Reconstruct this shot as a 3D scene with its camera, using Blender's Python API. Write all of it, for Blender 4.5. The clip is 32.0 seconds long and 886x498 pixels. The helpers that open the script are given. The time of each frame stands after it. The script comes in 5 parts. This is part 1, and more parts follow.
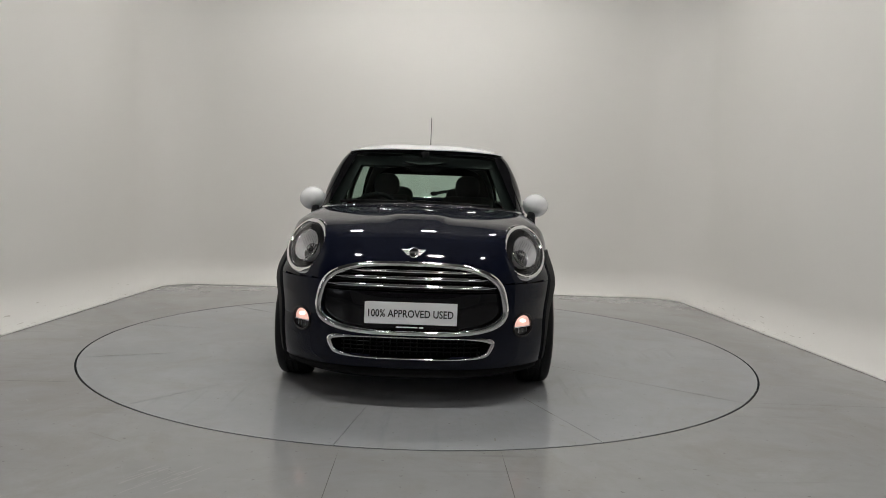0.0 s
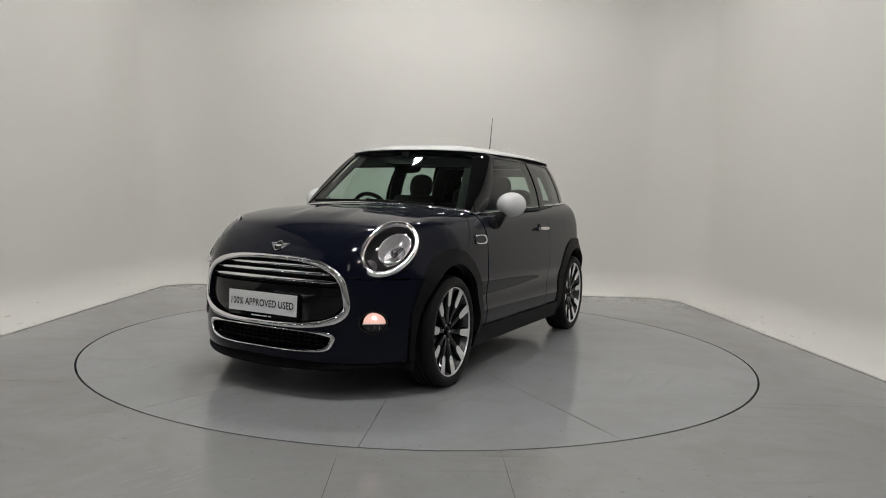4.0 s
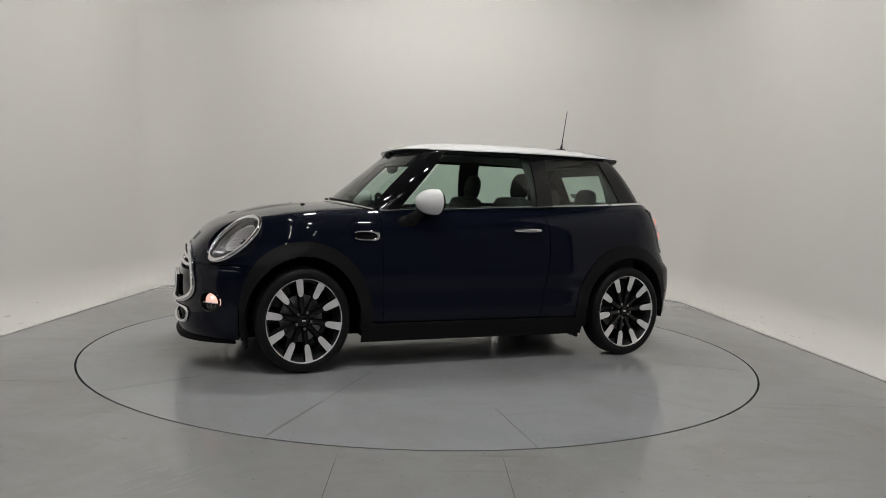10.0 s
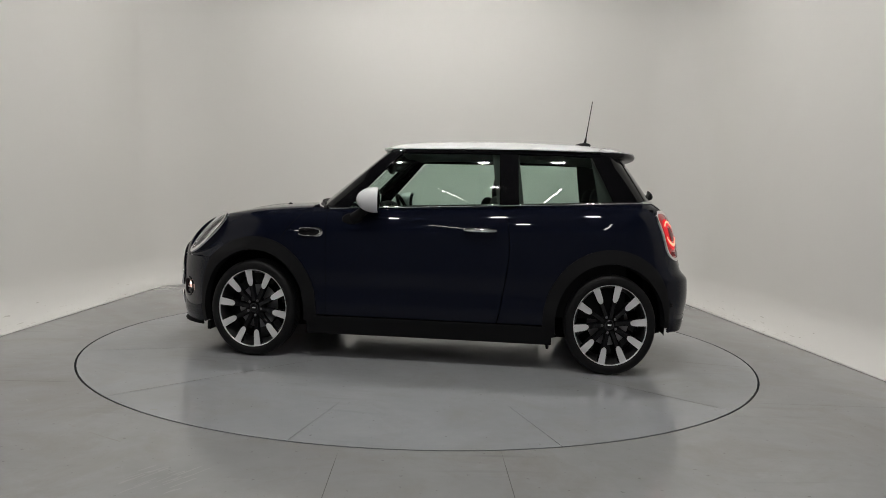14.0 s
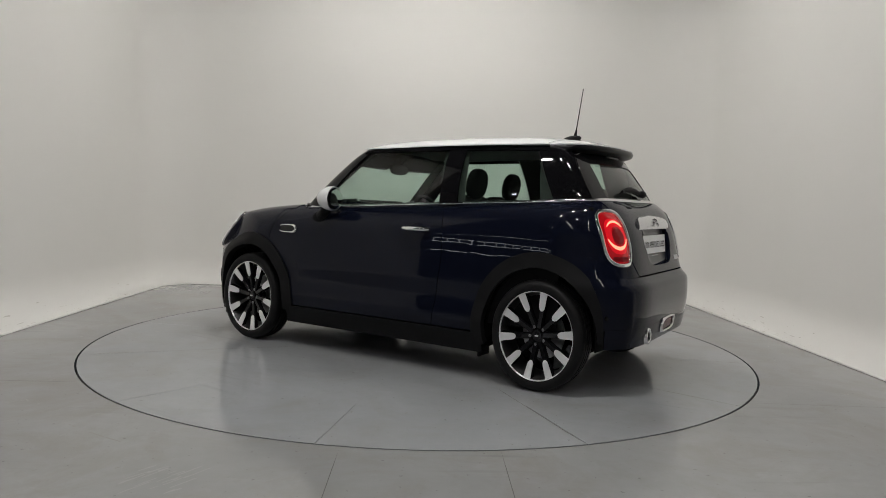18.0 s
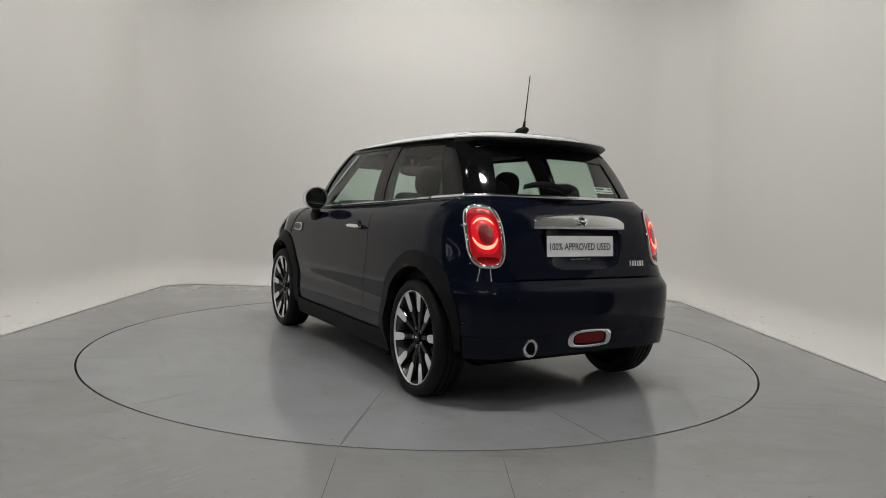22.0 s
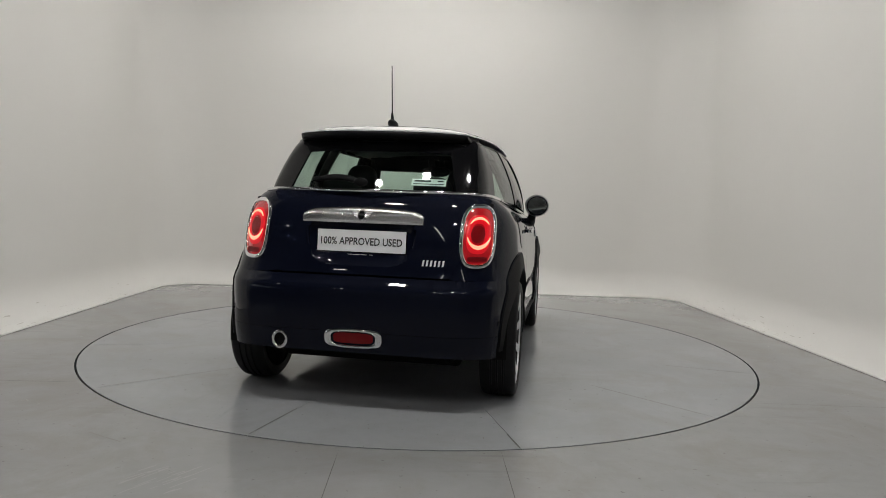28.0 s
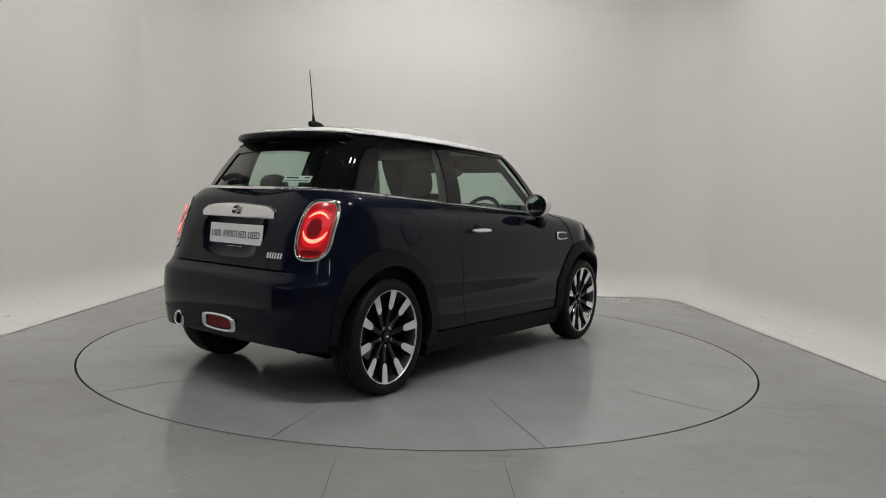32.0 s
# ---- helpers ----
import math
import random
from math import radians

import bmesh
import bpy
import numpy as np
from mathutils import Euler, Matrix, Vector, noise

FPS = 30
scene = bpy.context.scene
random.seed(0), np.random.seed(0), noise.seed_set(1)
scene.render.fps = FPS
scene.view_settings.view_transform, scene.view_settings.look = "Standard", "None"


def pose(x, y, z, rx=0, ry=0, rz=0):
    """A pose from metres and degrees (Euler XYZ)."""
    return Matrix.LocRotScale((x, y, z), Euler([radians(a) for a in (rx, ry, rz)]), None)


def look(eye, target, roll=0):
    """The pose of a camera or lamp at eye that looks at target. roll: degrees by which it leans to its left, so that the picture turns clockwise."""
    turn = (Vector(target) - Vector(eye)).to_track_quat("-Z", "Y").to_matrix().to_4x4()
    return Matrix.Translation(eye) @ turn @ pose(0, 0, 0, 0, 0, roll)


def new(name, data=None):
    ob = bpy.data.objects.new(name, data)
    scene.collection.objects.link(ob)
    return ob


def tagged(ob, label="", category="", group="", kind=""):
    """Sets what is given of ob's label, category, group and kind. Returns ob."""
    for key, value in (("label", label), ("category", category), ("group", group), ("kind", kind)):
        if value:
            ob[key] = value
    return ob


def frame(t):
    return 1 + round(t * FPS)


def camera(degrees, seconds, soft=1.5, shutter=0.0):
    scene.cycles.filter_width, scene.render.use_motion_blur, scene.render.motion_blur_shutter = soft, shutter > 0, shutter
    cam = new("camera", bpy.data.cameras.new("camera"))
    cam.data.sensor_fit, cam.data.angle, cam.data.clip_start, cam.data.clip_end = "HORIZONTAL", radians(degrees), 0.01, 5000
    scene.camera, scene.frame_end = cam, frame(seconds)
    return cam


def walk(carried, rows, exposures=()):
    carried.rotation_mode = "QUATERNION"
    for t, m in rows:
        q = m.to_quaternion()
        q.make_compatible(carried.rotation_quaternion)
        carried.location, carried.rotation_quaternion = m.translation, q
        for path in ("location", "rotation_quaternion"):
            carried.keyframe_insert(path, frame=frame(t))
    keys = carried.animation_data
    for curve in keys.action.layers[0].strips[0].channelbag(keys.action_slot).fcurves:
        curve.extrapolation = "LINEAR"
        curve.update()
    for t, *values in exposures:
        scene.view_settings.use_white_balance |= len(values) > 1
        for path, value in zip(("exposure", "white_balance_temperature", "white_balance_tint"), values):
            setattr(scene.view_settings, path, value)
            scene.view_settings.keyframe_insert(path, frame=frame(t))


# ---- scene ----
# One studio: a car on a turntable before a white cove. The film's picture is squeezed sideways, so
# every real length is drawn SQ times narrower and SQ times taller.
SQ = 1.0607
cam = camera(65.22, 32.0, soft=0.9)
EYE = Vector((0.0, -5.283, 1.060))
AIM = EYE + Vector((0.02555, 0.99760, -0.06440))
walk(cam, [(0.0, look(EYE, AIM, 1.957)), (32.0, look(EYE, AIM, 1.957))])

# the heading of turntable and car, degrees, every four seconds
HEADINGS = ((0, -91.6), (4, -118.9), (8, -145.8), (12, -173.2), (16, -200.2), (20, -227.2), (24, -254.5), (28, -281.5), (32, -308.7))

# ---- light ----
world = bpy.data.worlds.new("world")
world.use_nodes = True
world.node_tree.nodes["Background"].inputs[0].default_value = (0.8, 0.85, 0.9, 1)
world.node_tree.nodes["Background"].inputs[1].default_value = 0.02
scene.world = world
LAMP_POWER = 272.0
scene.view_settings.exposure = 0.0


# ---- materials ----
def material(name, colour, rough=0.5, metal=0.0, **more):
    m = bpy.data.materials.new(name)
    m.use_nodes = True
    b = m.node_tree.nodes["Principled BSDF"]
    b.inputs["Base Color"].default_value = (*colour, 1)
    b.inputs["Roughness"].default_value = rough
    b.inputs["Metallic"].default_value = metal
    for key, value in more.items():
        b.inputs[key.replace("_", " ")].default_value = value
    return m


def ramp(nt, fac, stops):
    r = nt.nodes.new("ShaderNodeValToRGB")
    while len(r.color_ramp.elements) < len(stops):
        r.color_ramp.elements.new(0.5)
    for el, (pos, v) in zip(r.color_ramp.elements, stops):
        el.position = pos
        el.color = (*(v if isinstance(v, tuple) else (v, v, v)), 1)
    nt.links.new(fac, r.inputs[0])
    return r.outputs[0]


def noise_tex(nt, scale, detail=4.0, rough=0.55, vec=None, distort=0.0):
    n = nt.nodes.new("ShaderNodeTexNoise")
    n.inputs["Scale"].default_value = scale
    n.inputs["Detail"].default_value = detail
    n.inputs["Roughness"].default_value = rough
    n.inputs["Distortion"].default_value = distort
    if vec is None:
        vec = nt.nodes.new("ShaderNodeTexCoord").outputs["Object"]
    nt.links.new(vec, n.inputs["Vector"])
    return n.outputs["Fac"]


def mix_col(nt, fac, a, b, kind="MIX"):
    m = nt.nodes.new("ShaderNodeMix")
    m.data_type, m.blend_type = "RGBA", kind
    for sock, val in ((m.inputs[0], fac), (m.inputs[6], a), (m.inputs[7], b)):
        if isinstance(val, (int, float)):
            sock.default_value = val
        elif isinstance(val, tuple):
            sock.default_value = (*val, 1)
        else:
            nt.links.new(val, sock)
    return m.outputs[2]


def bump(m, height, strength=0.1, dist=0.01):
    nt = m.node_tree
    b = nt.nodes.new("ShaderNodeBump")
    b.inputs["Strength"].default_value = strength
    b.inputs["Distance"].default_value = dist
    nt.links.new(height, b.inputs["Height"])
    nt.links.new(b.outputs[0], nt.nodes["Principled BSDF"].inputs["Normal"])


def glowing(name, colour, strength, base=(0.1, 0.1, 0.1)):
    m = material(name, base, 0.2)
    b = m.node_tree.nodes["Principled BSDF"]
    b.inputs["Emission Color"].default_value = (*colour, 1)
    b.inputs["Emission Strength"].default_value = strength
    return m


def glass_mat(name, tint, sheen=0.065):
    """A thin pane: tinted see-through with a mirror sheen that grows at flat angles."""
    m = bpy.data.materials.new(name)
    m.use_nodes = True
    nt = m.node_tree
    nt.nodes.clear()
    out = nt.nodes.new("ShaderNodeOutputMaterial")
    mix = nt.nodes.new("ShaderNodeMixShader")
    tr = nt.nodes.new("ShaderNodeBsdfTransparent")
    gl = nt.nodes.new("ShaderNodeBsdfGlossy")
    lw = nt.nodes.new("ShaderNodeLayerWeight")
    lw.inputs[0].default_value = 0.5
    pw = nt.nodes.new("ShaderNodeMath")
    pw.operation = "POWER"
    pw.inputs[1].default_value = 4.5
    nt.links.new(lw.outputs["Facing"], pw.inputs[0])
    fr = nt.nodes.new("ShaderNodeMath")
    fr.operation = "MULTIPLY_ADD"
    fr.inputs[1].default_value, fr.inputs[2].default_value = 0.92, sheen
    nt.links.new(pw.outputs[0], fr.inputs[0])
    tr.inputs[0].default_value = (*tint, 1)
    gl.inputs["Roughness"].default_value = 0.02
    nt.links.new(fr.outputs[0], mix.inputs[0])
    nt.links.new(tr.outputs[0], mix.inputs[1])
    nt.links.new(gl.outputs[0], mix.inputs[2])
    nt.links.new(mix.outputs[0], out.inputs[0])
    return m


def paint_mat():
    m = material("navy_metallic_paint", (0.004, 0.006, 0.020), 0.5, 0.0, Coat_Weight=1.0, Coat_Roughness=0.012, Coat_IOR=1.29, Specular_IOR_Level=0.02)
    nt = m.node_tree
    fl = noise_tex(nt, 900.0, 1.0)
    nt.links.new(mix_col(nt, ramp(nt, fl, ((0.45, 0.0), (0.75, 1.0))), (0.0027, 0.0038, 0.0100), (0.0062, 0.0086, 0.0215)),
                 nt.nodes["Principled BSDF"].inputs["Base Color"])
    # the faint waviness of pressed and painted panels
    b = nt.nodes.new("ShaderNodeBump")
    b.inputs["Strength"].default_value, b.inputs["Distance"].default_value = 0.12, 0.004
    nt.links.new(noise_tex(nt, 7.0, 1.0), b.inputs["Height"])
    nt.links.new(b.outputs[0], nt.nodes["Principled BSDF"].inputs["Coat Normal"])
    return m


def floor_mat(name, tone, dirt=0.5):
    m = material(name, (0.3, 0.3, 0.3), 0.3, 0.0, Specular_IOR_Level=0.34)
    nt = m.node_tree
    b = nt.nodes["Principled BSDF"]
    big = noise_tex(nt, 0.9, 5.0, 0.6)
    fine = noise_tex(nt, 14.0, 6.0, 0.7)
    spots = noise_tex(nt, 38.0, 2.0, 0.5)
    base = mix_col(nt, ramp(nt, big, ((0.3, 0.0), (0.7, 1.0))), tuple(0.90 * c for c in tone), tuple(1.08 * c for c in tone))
    base = mix_col(nt, ramp(nt, fine, ((0.35, 0.0), (0.75, 0.30))), base, tuple(0.82 * c for c in tone))
    stain = noise_tex(nt, 1.7, 7.0, 0.68, distort=0.8)
    base = mix_col(nt, ramp(nt, stain, ((0.48, 0.0), (0.68, dirt))), base, (tone[0] * 0.84, tone[1] * 0.79, tone[2] * 0.73))
    # long drag marks from tyres and trolleys
    co = nt.nodes.new("ShaderNodeTexCoord").outputs["Object"]
    mp = nt.nodes.new("ShaderNodeMapping")
    mp.inputs["Rotation"].default_value = (0, 0, 0.5)
    mp.inputs["Scale"].default_value = (1.2, 16.0, 1.0)
    nt.links.new(co, mp.inputs["Vector"])
    drag = noise_tex(nt, 1.0, 5.0, 0.6, mp.outputs[0], 0.6)
    where = ramp(nt, noise_tex(nt, 0.8, 2.0, 0.5), ((0.50, 0.0), (0.62, 1.0)))
    mark = mix_col(nt, 1.0, ramp(nt, drag, ((0.56, 0.0), (0.70, 0.8 * dirt))), where, "MULTIPLY")
    base = mix_col(nt, mark, base, tuple(0.70 * c for c in tone))
    rubbed = ramp(nt, noise_tex(nt, 3.1, 8.0, 0.75, distort=1.5), ((0.60, 0.0), (0.72, 0.5 * dirt)))
    base = mix_col(nt, rubbed, base, tuple(1.22 * c for c in tone))
    base = mix_col(nt, ramp(nt, spots, ((0.70, 0.0), (0.76, 0.45))), base, (0.10, 0.10, 0.095))
    nt.links.new(base, b.inputs["Base Color"])
    # gloss: polished in clouds, duller where it is dirty
    cloud = noise_tex(nt, 2.3, 5.0, 0.6, distort=0.5)
    sheen = mix_col(nt, 0.5, ramp(nt, fine, ((0.3, 0.07), (0.8, 0.20))), ramp(nt, cloud, ((0.35, 0.07), (0.70, 0.26))))
    nt.links.new(sheen, b.inputs["Roughness"])
    bump(m, noise_tex(nt, 5.0, 3.0), 0.05, 0.004)
    return m


def wall_mat():
    m = material("white_cove_paint", (0.78, 0.77, 0.74), 0.75)
    nt = m.node_tree
    big = noise_tex(nt, 0.7, 4.0, 0.6)
    nt.links.new(mix_col(nt, big, (0.755, 0.745, 0.715), (0.80, 0.79, 0.76)), nt.nodes["Principled BSDF"].inputs["Base Color"])
    bump(m, noise_tex(nt, 3.0, 4.0), 0.08, 0.01)
    return m


PAINT = paint_mat()
BLACK_GLOSS = material("gloss_black", (0.0055, 0.0055, 0.0065), 0.05, 0.0, Specular_IOR_Level=0.35)
SPOILER = material("satin_black", (0.006, 0.006, 0.007), 0.28, 0.0, Specular_IOR_Level=0.16)
PLASTIC = material("grained_black_plastic", (0.0095, 0.0096, 0.0105), 0.52, 0.0, Specular_IOR_Level=0.11)
bump(PLASTIC, noise_tex(PLASTIC.node_tree, 420.0, 2.0), 0.15, 0.001)
DARK = material("dark_cavity", (0.005, 0.005, 0.005), 0.8, 0.0, Specular_IOR_Level=0.08)
BARREL = material("rim_barrel_grey", (0.11, 0.11, 0.113), 0.30, 0.85)
LIP = material("black_chin_plastic", (0.005, 0.005, 0.0055), 0.6, 0.0, Specular_IOR_Level=0.05)
CHROME = material("chrome", (0.82, 0.82, 0.83), 0.06, 1.0)
SOFT_CHROME = material("hazy_chrome", (0.84, 0.84, 0.85), 0.23, 1.0)
SATIN = material("machined_silver", (0.86, 0.86, 0.87), 0.36, 0.45)
WHITE_PAINT = material("white_roof_paint", (0.80, 0.81, 0.82), 0.4, 0.0, Coat_Weight=0.9, Coat_Roughness=0.04)
RUBBER = material("tyre_rubber", (0.0070, 0.0070, 0.0075), 0.55, 0.0, Specular_IOR_Level=0.22)
bump(RUBBER, noise_tex(RUBBER.node_tree, 90.0, 3.0), 0.35, 0.003)
SEAT_CLOTH = material("black_seat_cloth", (0.030, 0.030, 0.032), 0.85)
bump(SEAT_CLOTH, noise_tex(SEAT_CLOTH.node_tree, 300.0, 2.0), 0.2, 0.001)
TRIM_GREY = material("grey_headliner", (0.16, 0.16, 0.155), 0.9)
TRIM_MID = material("grey_pillar_trim", (0.065, 0.065, 0.063), 0.85)
GLASS = glass_mat("green_tinted_glass", (0.72, 0.84, 0.775))
CLEAR = glass_mat("clear_lens", (0.93, 0.93, 0.93))
PLATE_WHITE = material("silver_plate", (0.92, 0.93, 0.94), 0.35)
INK = material("black_ink", (0.03, 0.03, 0.035), 0.5)
BARE = material("mirror", (0.85, 0.85, 0.86), 0.02, 1.0)
FLOOR = floor_mat("grey_floor_paint", (0.296, 0.298, 0.300), 0.62)
DISC = floor_mat("grey_turntable_paint", (0.326, 0.336, 0.352), 0.42)
WALL = wall_mat()


# ---- helpers of this scene ----
def part(name, bm, mat, parent=None, label="", smooth=True):
    """One bmesh as one mesh object under a thing or part."""
    me = bpy.data.meshes.new(name)
    bm.to_mesh(me)
    bm.free()
    return mesh_part(name, me, mat, parent, label, smooth)


def mesh_part(name, me, mat, parent=None, label="", smooth=True):
    me.materials.append(mat)
    if smooth:
        me.polygons.foreach_set("use_smooth", [True] * len(me.polygons))
    ob = new(name, me)
    ob.parent = parent
    if label:
        ob["label"] = label
    return ob


def curve(xs, ys):
    """A smooth curve without overshoot through a few points (xs rising)."""
    xs, ys = np.array(xs, float), np.array(ys, float)
    h, d = np.diff(xs), np.diff(ys) / np.diff(xs)
    m = np.zeros_like(ys)
    ok = d[:-1] * d[1:] > 0
    m[1:-1][ok] = 2 * d[:-1][ok] * d[1:][ok] / (d[:-1] + d[1:])[ok]
    m[0], m[-1] = d[0], d[-1]

    def at(x):
        x = np.asarray(x, float)
        i = np.clip(np.searchsorted(xs, x) - 1, 0, len(h) - 1)
        t = (x - xs[i]) / h[i]
        tc = np.clip(t, 0, 1)
        a = (1 + 2 * tc) * (1 - tc) ** 2 * ys[i] + tc * (1 - tc) ** 2 * h[i] * m[i]
        b = tc ** 2 * (3 - 2 * tc) * ys[i + 1] + tc ** 2 * (tc - 1) * h[i] * m[i + 1]
        return a + b + np.where(t < 0, t * h[i] * m[0], 0) + np.where(t > 1, (t - 1) * h[i] * m[-1], 0)
    return at


def smax(a, b, k):
    h = np.clip(k - np.abs(a - b), 0, None) / k
    return np.maximum(a, b) + h * h * k * 0.25


# ---- the shape of the car: x forward from the middle of the wheelbase, y to its left, real metres ----
belt = curve((-1.6, -0.44, 0.62, 1.0), (1.047, 1.000, 0.953, 0.938))
side_w = curve((0.10, 0.20, 0.30, 0.36, 0.46, 0.57, 0.72, 0.85, 0.95, 1.05), (0.77, 0.800, 0.832, 0.840, 0.832, 0.843, 0.836, 0.824, 0.806, 0.775))
plan_w = curve((-1.85, -1.6, -1.3, -1.0, 0.0, 1.0, 1.4, 1.9), (0.935, 0.973, 1.002, 1.006, 1.0, 1.005, 0.998, 0.96))
nose_x = curve((0.10, 0.17, 0.24, 0.36, 0.52, 0.60, 0.66, 0.72, 0.80), (1.86, 1.94, 1.972, 1.982, 1.985, 1.975, 1.955, 1.920, 1.86))
tail_x = curve((0.10, 0.20, 0.35, 0.48, 0.58, 0.64, 0.70, 0.85, 0.97, 1.06), (-1.70, -1.775, -1.815, -1.83, -1.825, -1.775, -1.755, -1.715, -1.655, -1.58))
top_z = curve((-1.8, -1.6, -0.44, 0.62, 0.85, 1.05, 1.27, 1.45, 1.62, 1.75, 1.85, 1.92, 1.96), (1.08, 1.085, 1.05, 1.005, 0.996, 0.983, 0.962, 0.934, 0.897, 0.848, 0.783, 0.716, 0.65))
roof_z = curve((-1.6, -1.45, -1.2, -0.9, -0.5, -0.1, 0.2, 0.4, 0.5), (1.335, 1.362, 1.393, 1.410, 1.418, 1.414, 1.400, 1.380, 1.366))
house_w = curve((-1.7, -1.4, -0.9, -0.3, 0.3, 0.8), (0.79, 0.862, 0.952, 0.995, 0.980, 0.925))


def ease(t):
    t = np.clip(t, 0, 1)
    return t * t * (3 - 2 * t)


def lower(p):
    """Below 0 inside the body under the windows."""
    x, y, z = p[..., 0], np.abs(p[..., 1]), p[..., 2]
    side = y - side_w(z) * plan_w(x)
    dome = 0.009 * ease((1.66 - x) / 0.20) * ease((x - 1.02) / 0.35) * ease((0.235 - y) / 0.13)  # the bonnet's raised middle
    top = (z - top_z(x) - dome + 0.035 * (y / 0.7) ** 2) * 0.92
    full = np.clip((0.75 - z) / 0.14, 0, 1)  # the bumpers are squarer in plan than what lies above
    full = full * full * (3 - 2 * full)
    q = y / 0.82
    nose = x - nose_x(z) - 0.016 - 0.010 * full + 0.60 * q ** 4.3 * (1 - full) + 0.427 * q ** 3.06 * full
    tail = tail_x(z) + 0.33 * (y / 0.83) ** 6.8 * (1 - full) + 0.32 * (y / 0.85) ** 7 * full - x
    return smax(smax(smax(side, top, 0.17), nose, 0.09), tail, 0.09)


def house(p):
    """Below 0 inside the glasshouse and roof."""
    x, y, z = p[..., 0], np.abs(p[..., 1]), p[..., 2]
    up = np.clip(z - 0.97, -0.06, 1)
    side = (y - (0.774 - up * 0.13 - up * up * 0.77) * house_w(x)) * 0.92
    roof = z - roof_z(x) + 0.028 * (y / 0.56) ** 2
    dz = np.clip(z - 0.985, 0, 0.40)
    front = (x - (0.922 - (z - 0.985) * 1.36 + 0.12 * dz * (0.39 - dz)) + 0.176 * (y / 0.70) ** 2) * 0.60
    dz = np.clip(z - 1.04, 0, 0.32)
    back = (-1.625 + (z - 1.04) * 0.86 + 0.38 * dz * (dz - 0.31) + 0.125 * (y / 0.6) ** 2 - x) * 0.75
    return smax(smax(smax(side, roof, 0.07), front, 0.05), back, 0.06)


def slope(f, p):
    e = 1e-3
    g = np.stack([f(p + np.eye(3)[i] * e) - f(p - np.eye(3)[i] * e) for i in range(3)], -1)
    return g / np.maximum(np.linalg.norm(g, axis=-1, keepdims=True), 1e-9)


def cast(f, o, d, reach=2.4, steps=120):
    """Where rays from o along d first enter the shape f."""
    o, d = np.broadcast_arrays(np.asarray(o, float), np.asarray(d, float))
    ts = np.linspace(0, reach, steps)
    v = np.stack([f(o + d * t) for t in ts], -1)
    inside = v < 0
    i = np.where(inside.any(-1), inside.argmax(-1), v.argmin(-1))
    lo, hi = ts[np.maximum(i - 1, 0)], ts[i]
    for _ in range(14):
        mid = (lo + hi) / 2
        within = f(o + d * mid[..., None]) < 0
        lo, hi = np.where(within, lo, mid), np.where(within, mid, hi)
    return o + d * hi[..., None]


def pull(f, p, n=6):
    """Moves points onto the shape f."""
    for _ in range(n):
        e = 1e-3
        g = np.stack([f(p + np.eye(3)[i] * e) - f(p - np.eye(3)[i] * e) for i in range(3)], -1) / (2 * e)
        p = p - f(p)[..., None] * g / np.maximum((g * g).sum(-1, keepdims=True), 1e-6)
    return p


REAL = np.array((1 / SQ, 1 / SQ, SQ))
SHIFT = np.array((-0.1187, -0.0133, 0.0))  # the car stands a little behind the pivot


def to_scene(v):
    return np.asarray(v, float) * REAL + SHIFT


def raw(name, verts, faces, mat, parent, label="", smooth=True, local=False):
    """A part of the car from points in real metres."""
    me = bpy.data.meshes.new(name)
    v = np.asarray(verts, float) * REAL if local else to_scene(verts)
    me.from_pydata(v.tolist(), [], [tuple(int(i) for i in f) for f in faces])
    me.update()
    return mesh_part(name, me, mat, parent, label, smooth)


def grid_faces(nu, nv, wrap_u=False, wrap_v=False):
    fs = []
    for i in range(nu - (0 if wrap_u else 1)):
        for j in range(nv - (0 if wrap_v else 1)):
            a, b = (i + 1) % nu, (j + 1) % nv
            fs.append((i * nv + j, a * nv + j, a * nv + b, i * nv + b))
    return fs


def sheet(name, P, f, mat, parent, offset=0.0, thick=0.012, hole=None, mirror=False, label=""):
    """A panel: a grid of points on the shape f, moved out by offset, with turned-in edges. hole(points) names what is cut away."""
    N = slope(f, P)
    nu, nv = P.shape[:2]
    v, n = (P + N * offset).reshape(-1, 3), N.reshape(-1, 3)
    faces = np.array(grid_faces(nu, nv))
    mid = v[faces].mean(1)
    if hole is not None:
        faces = faces[~hole(mid)]
        mid = v[faces].mean(1)
    a = np.cross(v[faces[:, 1]] - v[faces[:, 0]], v[faces[:, 2]] - v[faces[:, 0]])
    if (a * n[faces[:, 0]]).sum() < 0:
        faces = faces[:, ::-1]
    faces = [tuple(q) for q in faces]
    count = {}
    for q in faces:
        for k in range(4):
            e = (q[k], q[(k + 1) % 4])
            count[frozenset(e)] = None if frozenset(e) in count else e
    verts, inner = list(v), {}
    for e in [e for e in count.values() if e]:
        for i in e:
            if i not in inner:
                inner[i] = len(verts)
                verts.append(v[i] - n[i] * thick)
        faces.append((e[1], e[0], inner[e[0]], inner[e[1]]))
    verts = np.array(verts)
    if mirror:
        verts, faces = verts * (1, -1, 1), [q[::-1] for q in faces]
    ob = raw(name, verts, faces, mat, parent, label)
    # sharp turned edges
    ob.data.shade_smooth()
    ob.data.set_sharp_from_angle(angle=radians(40))
    return ob


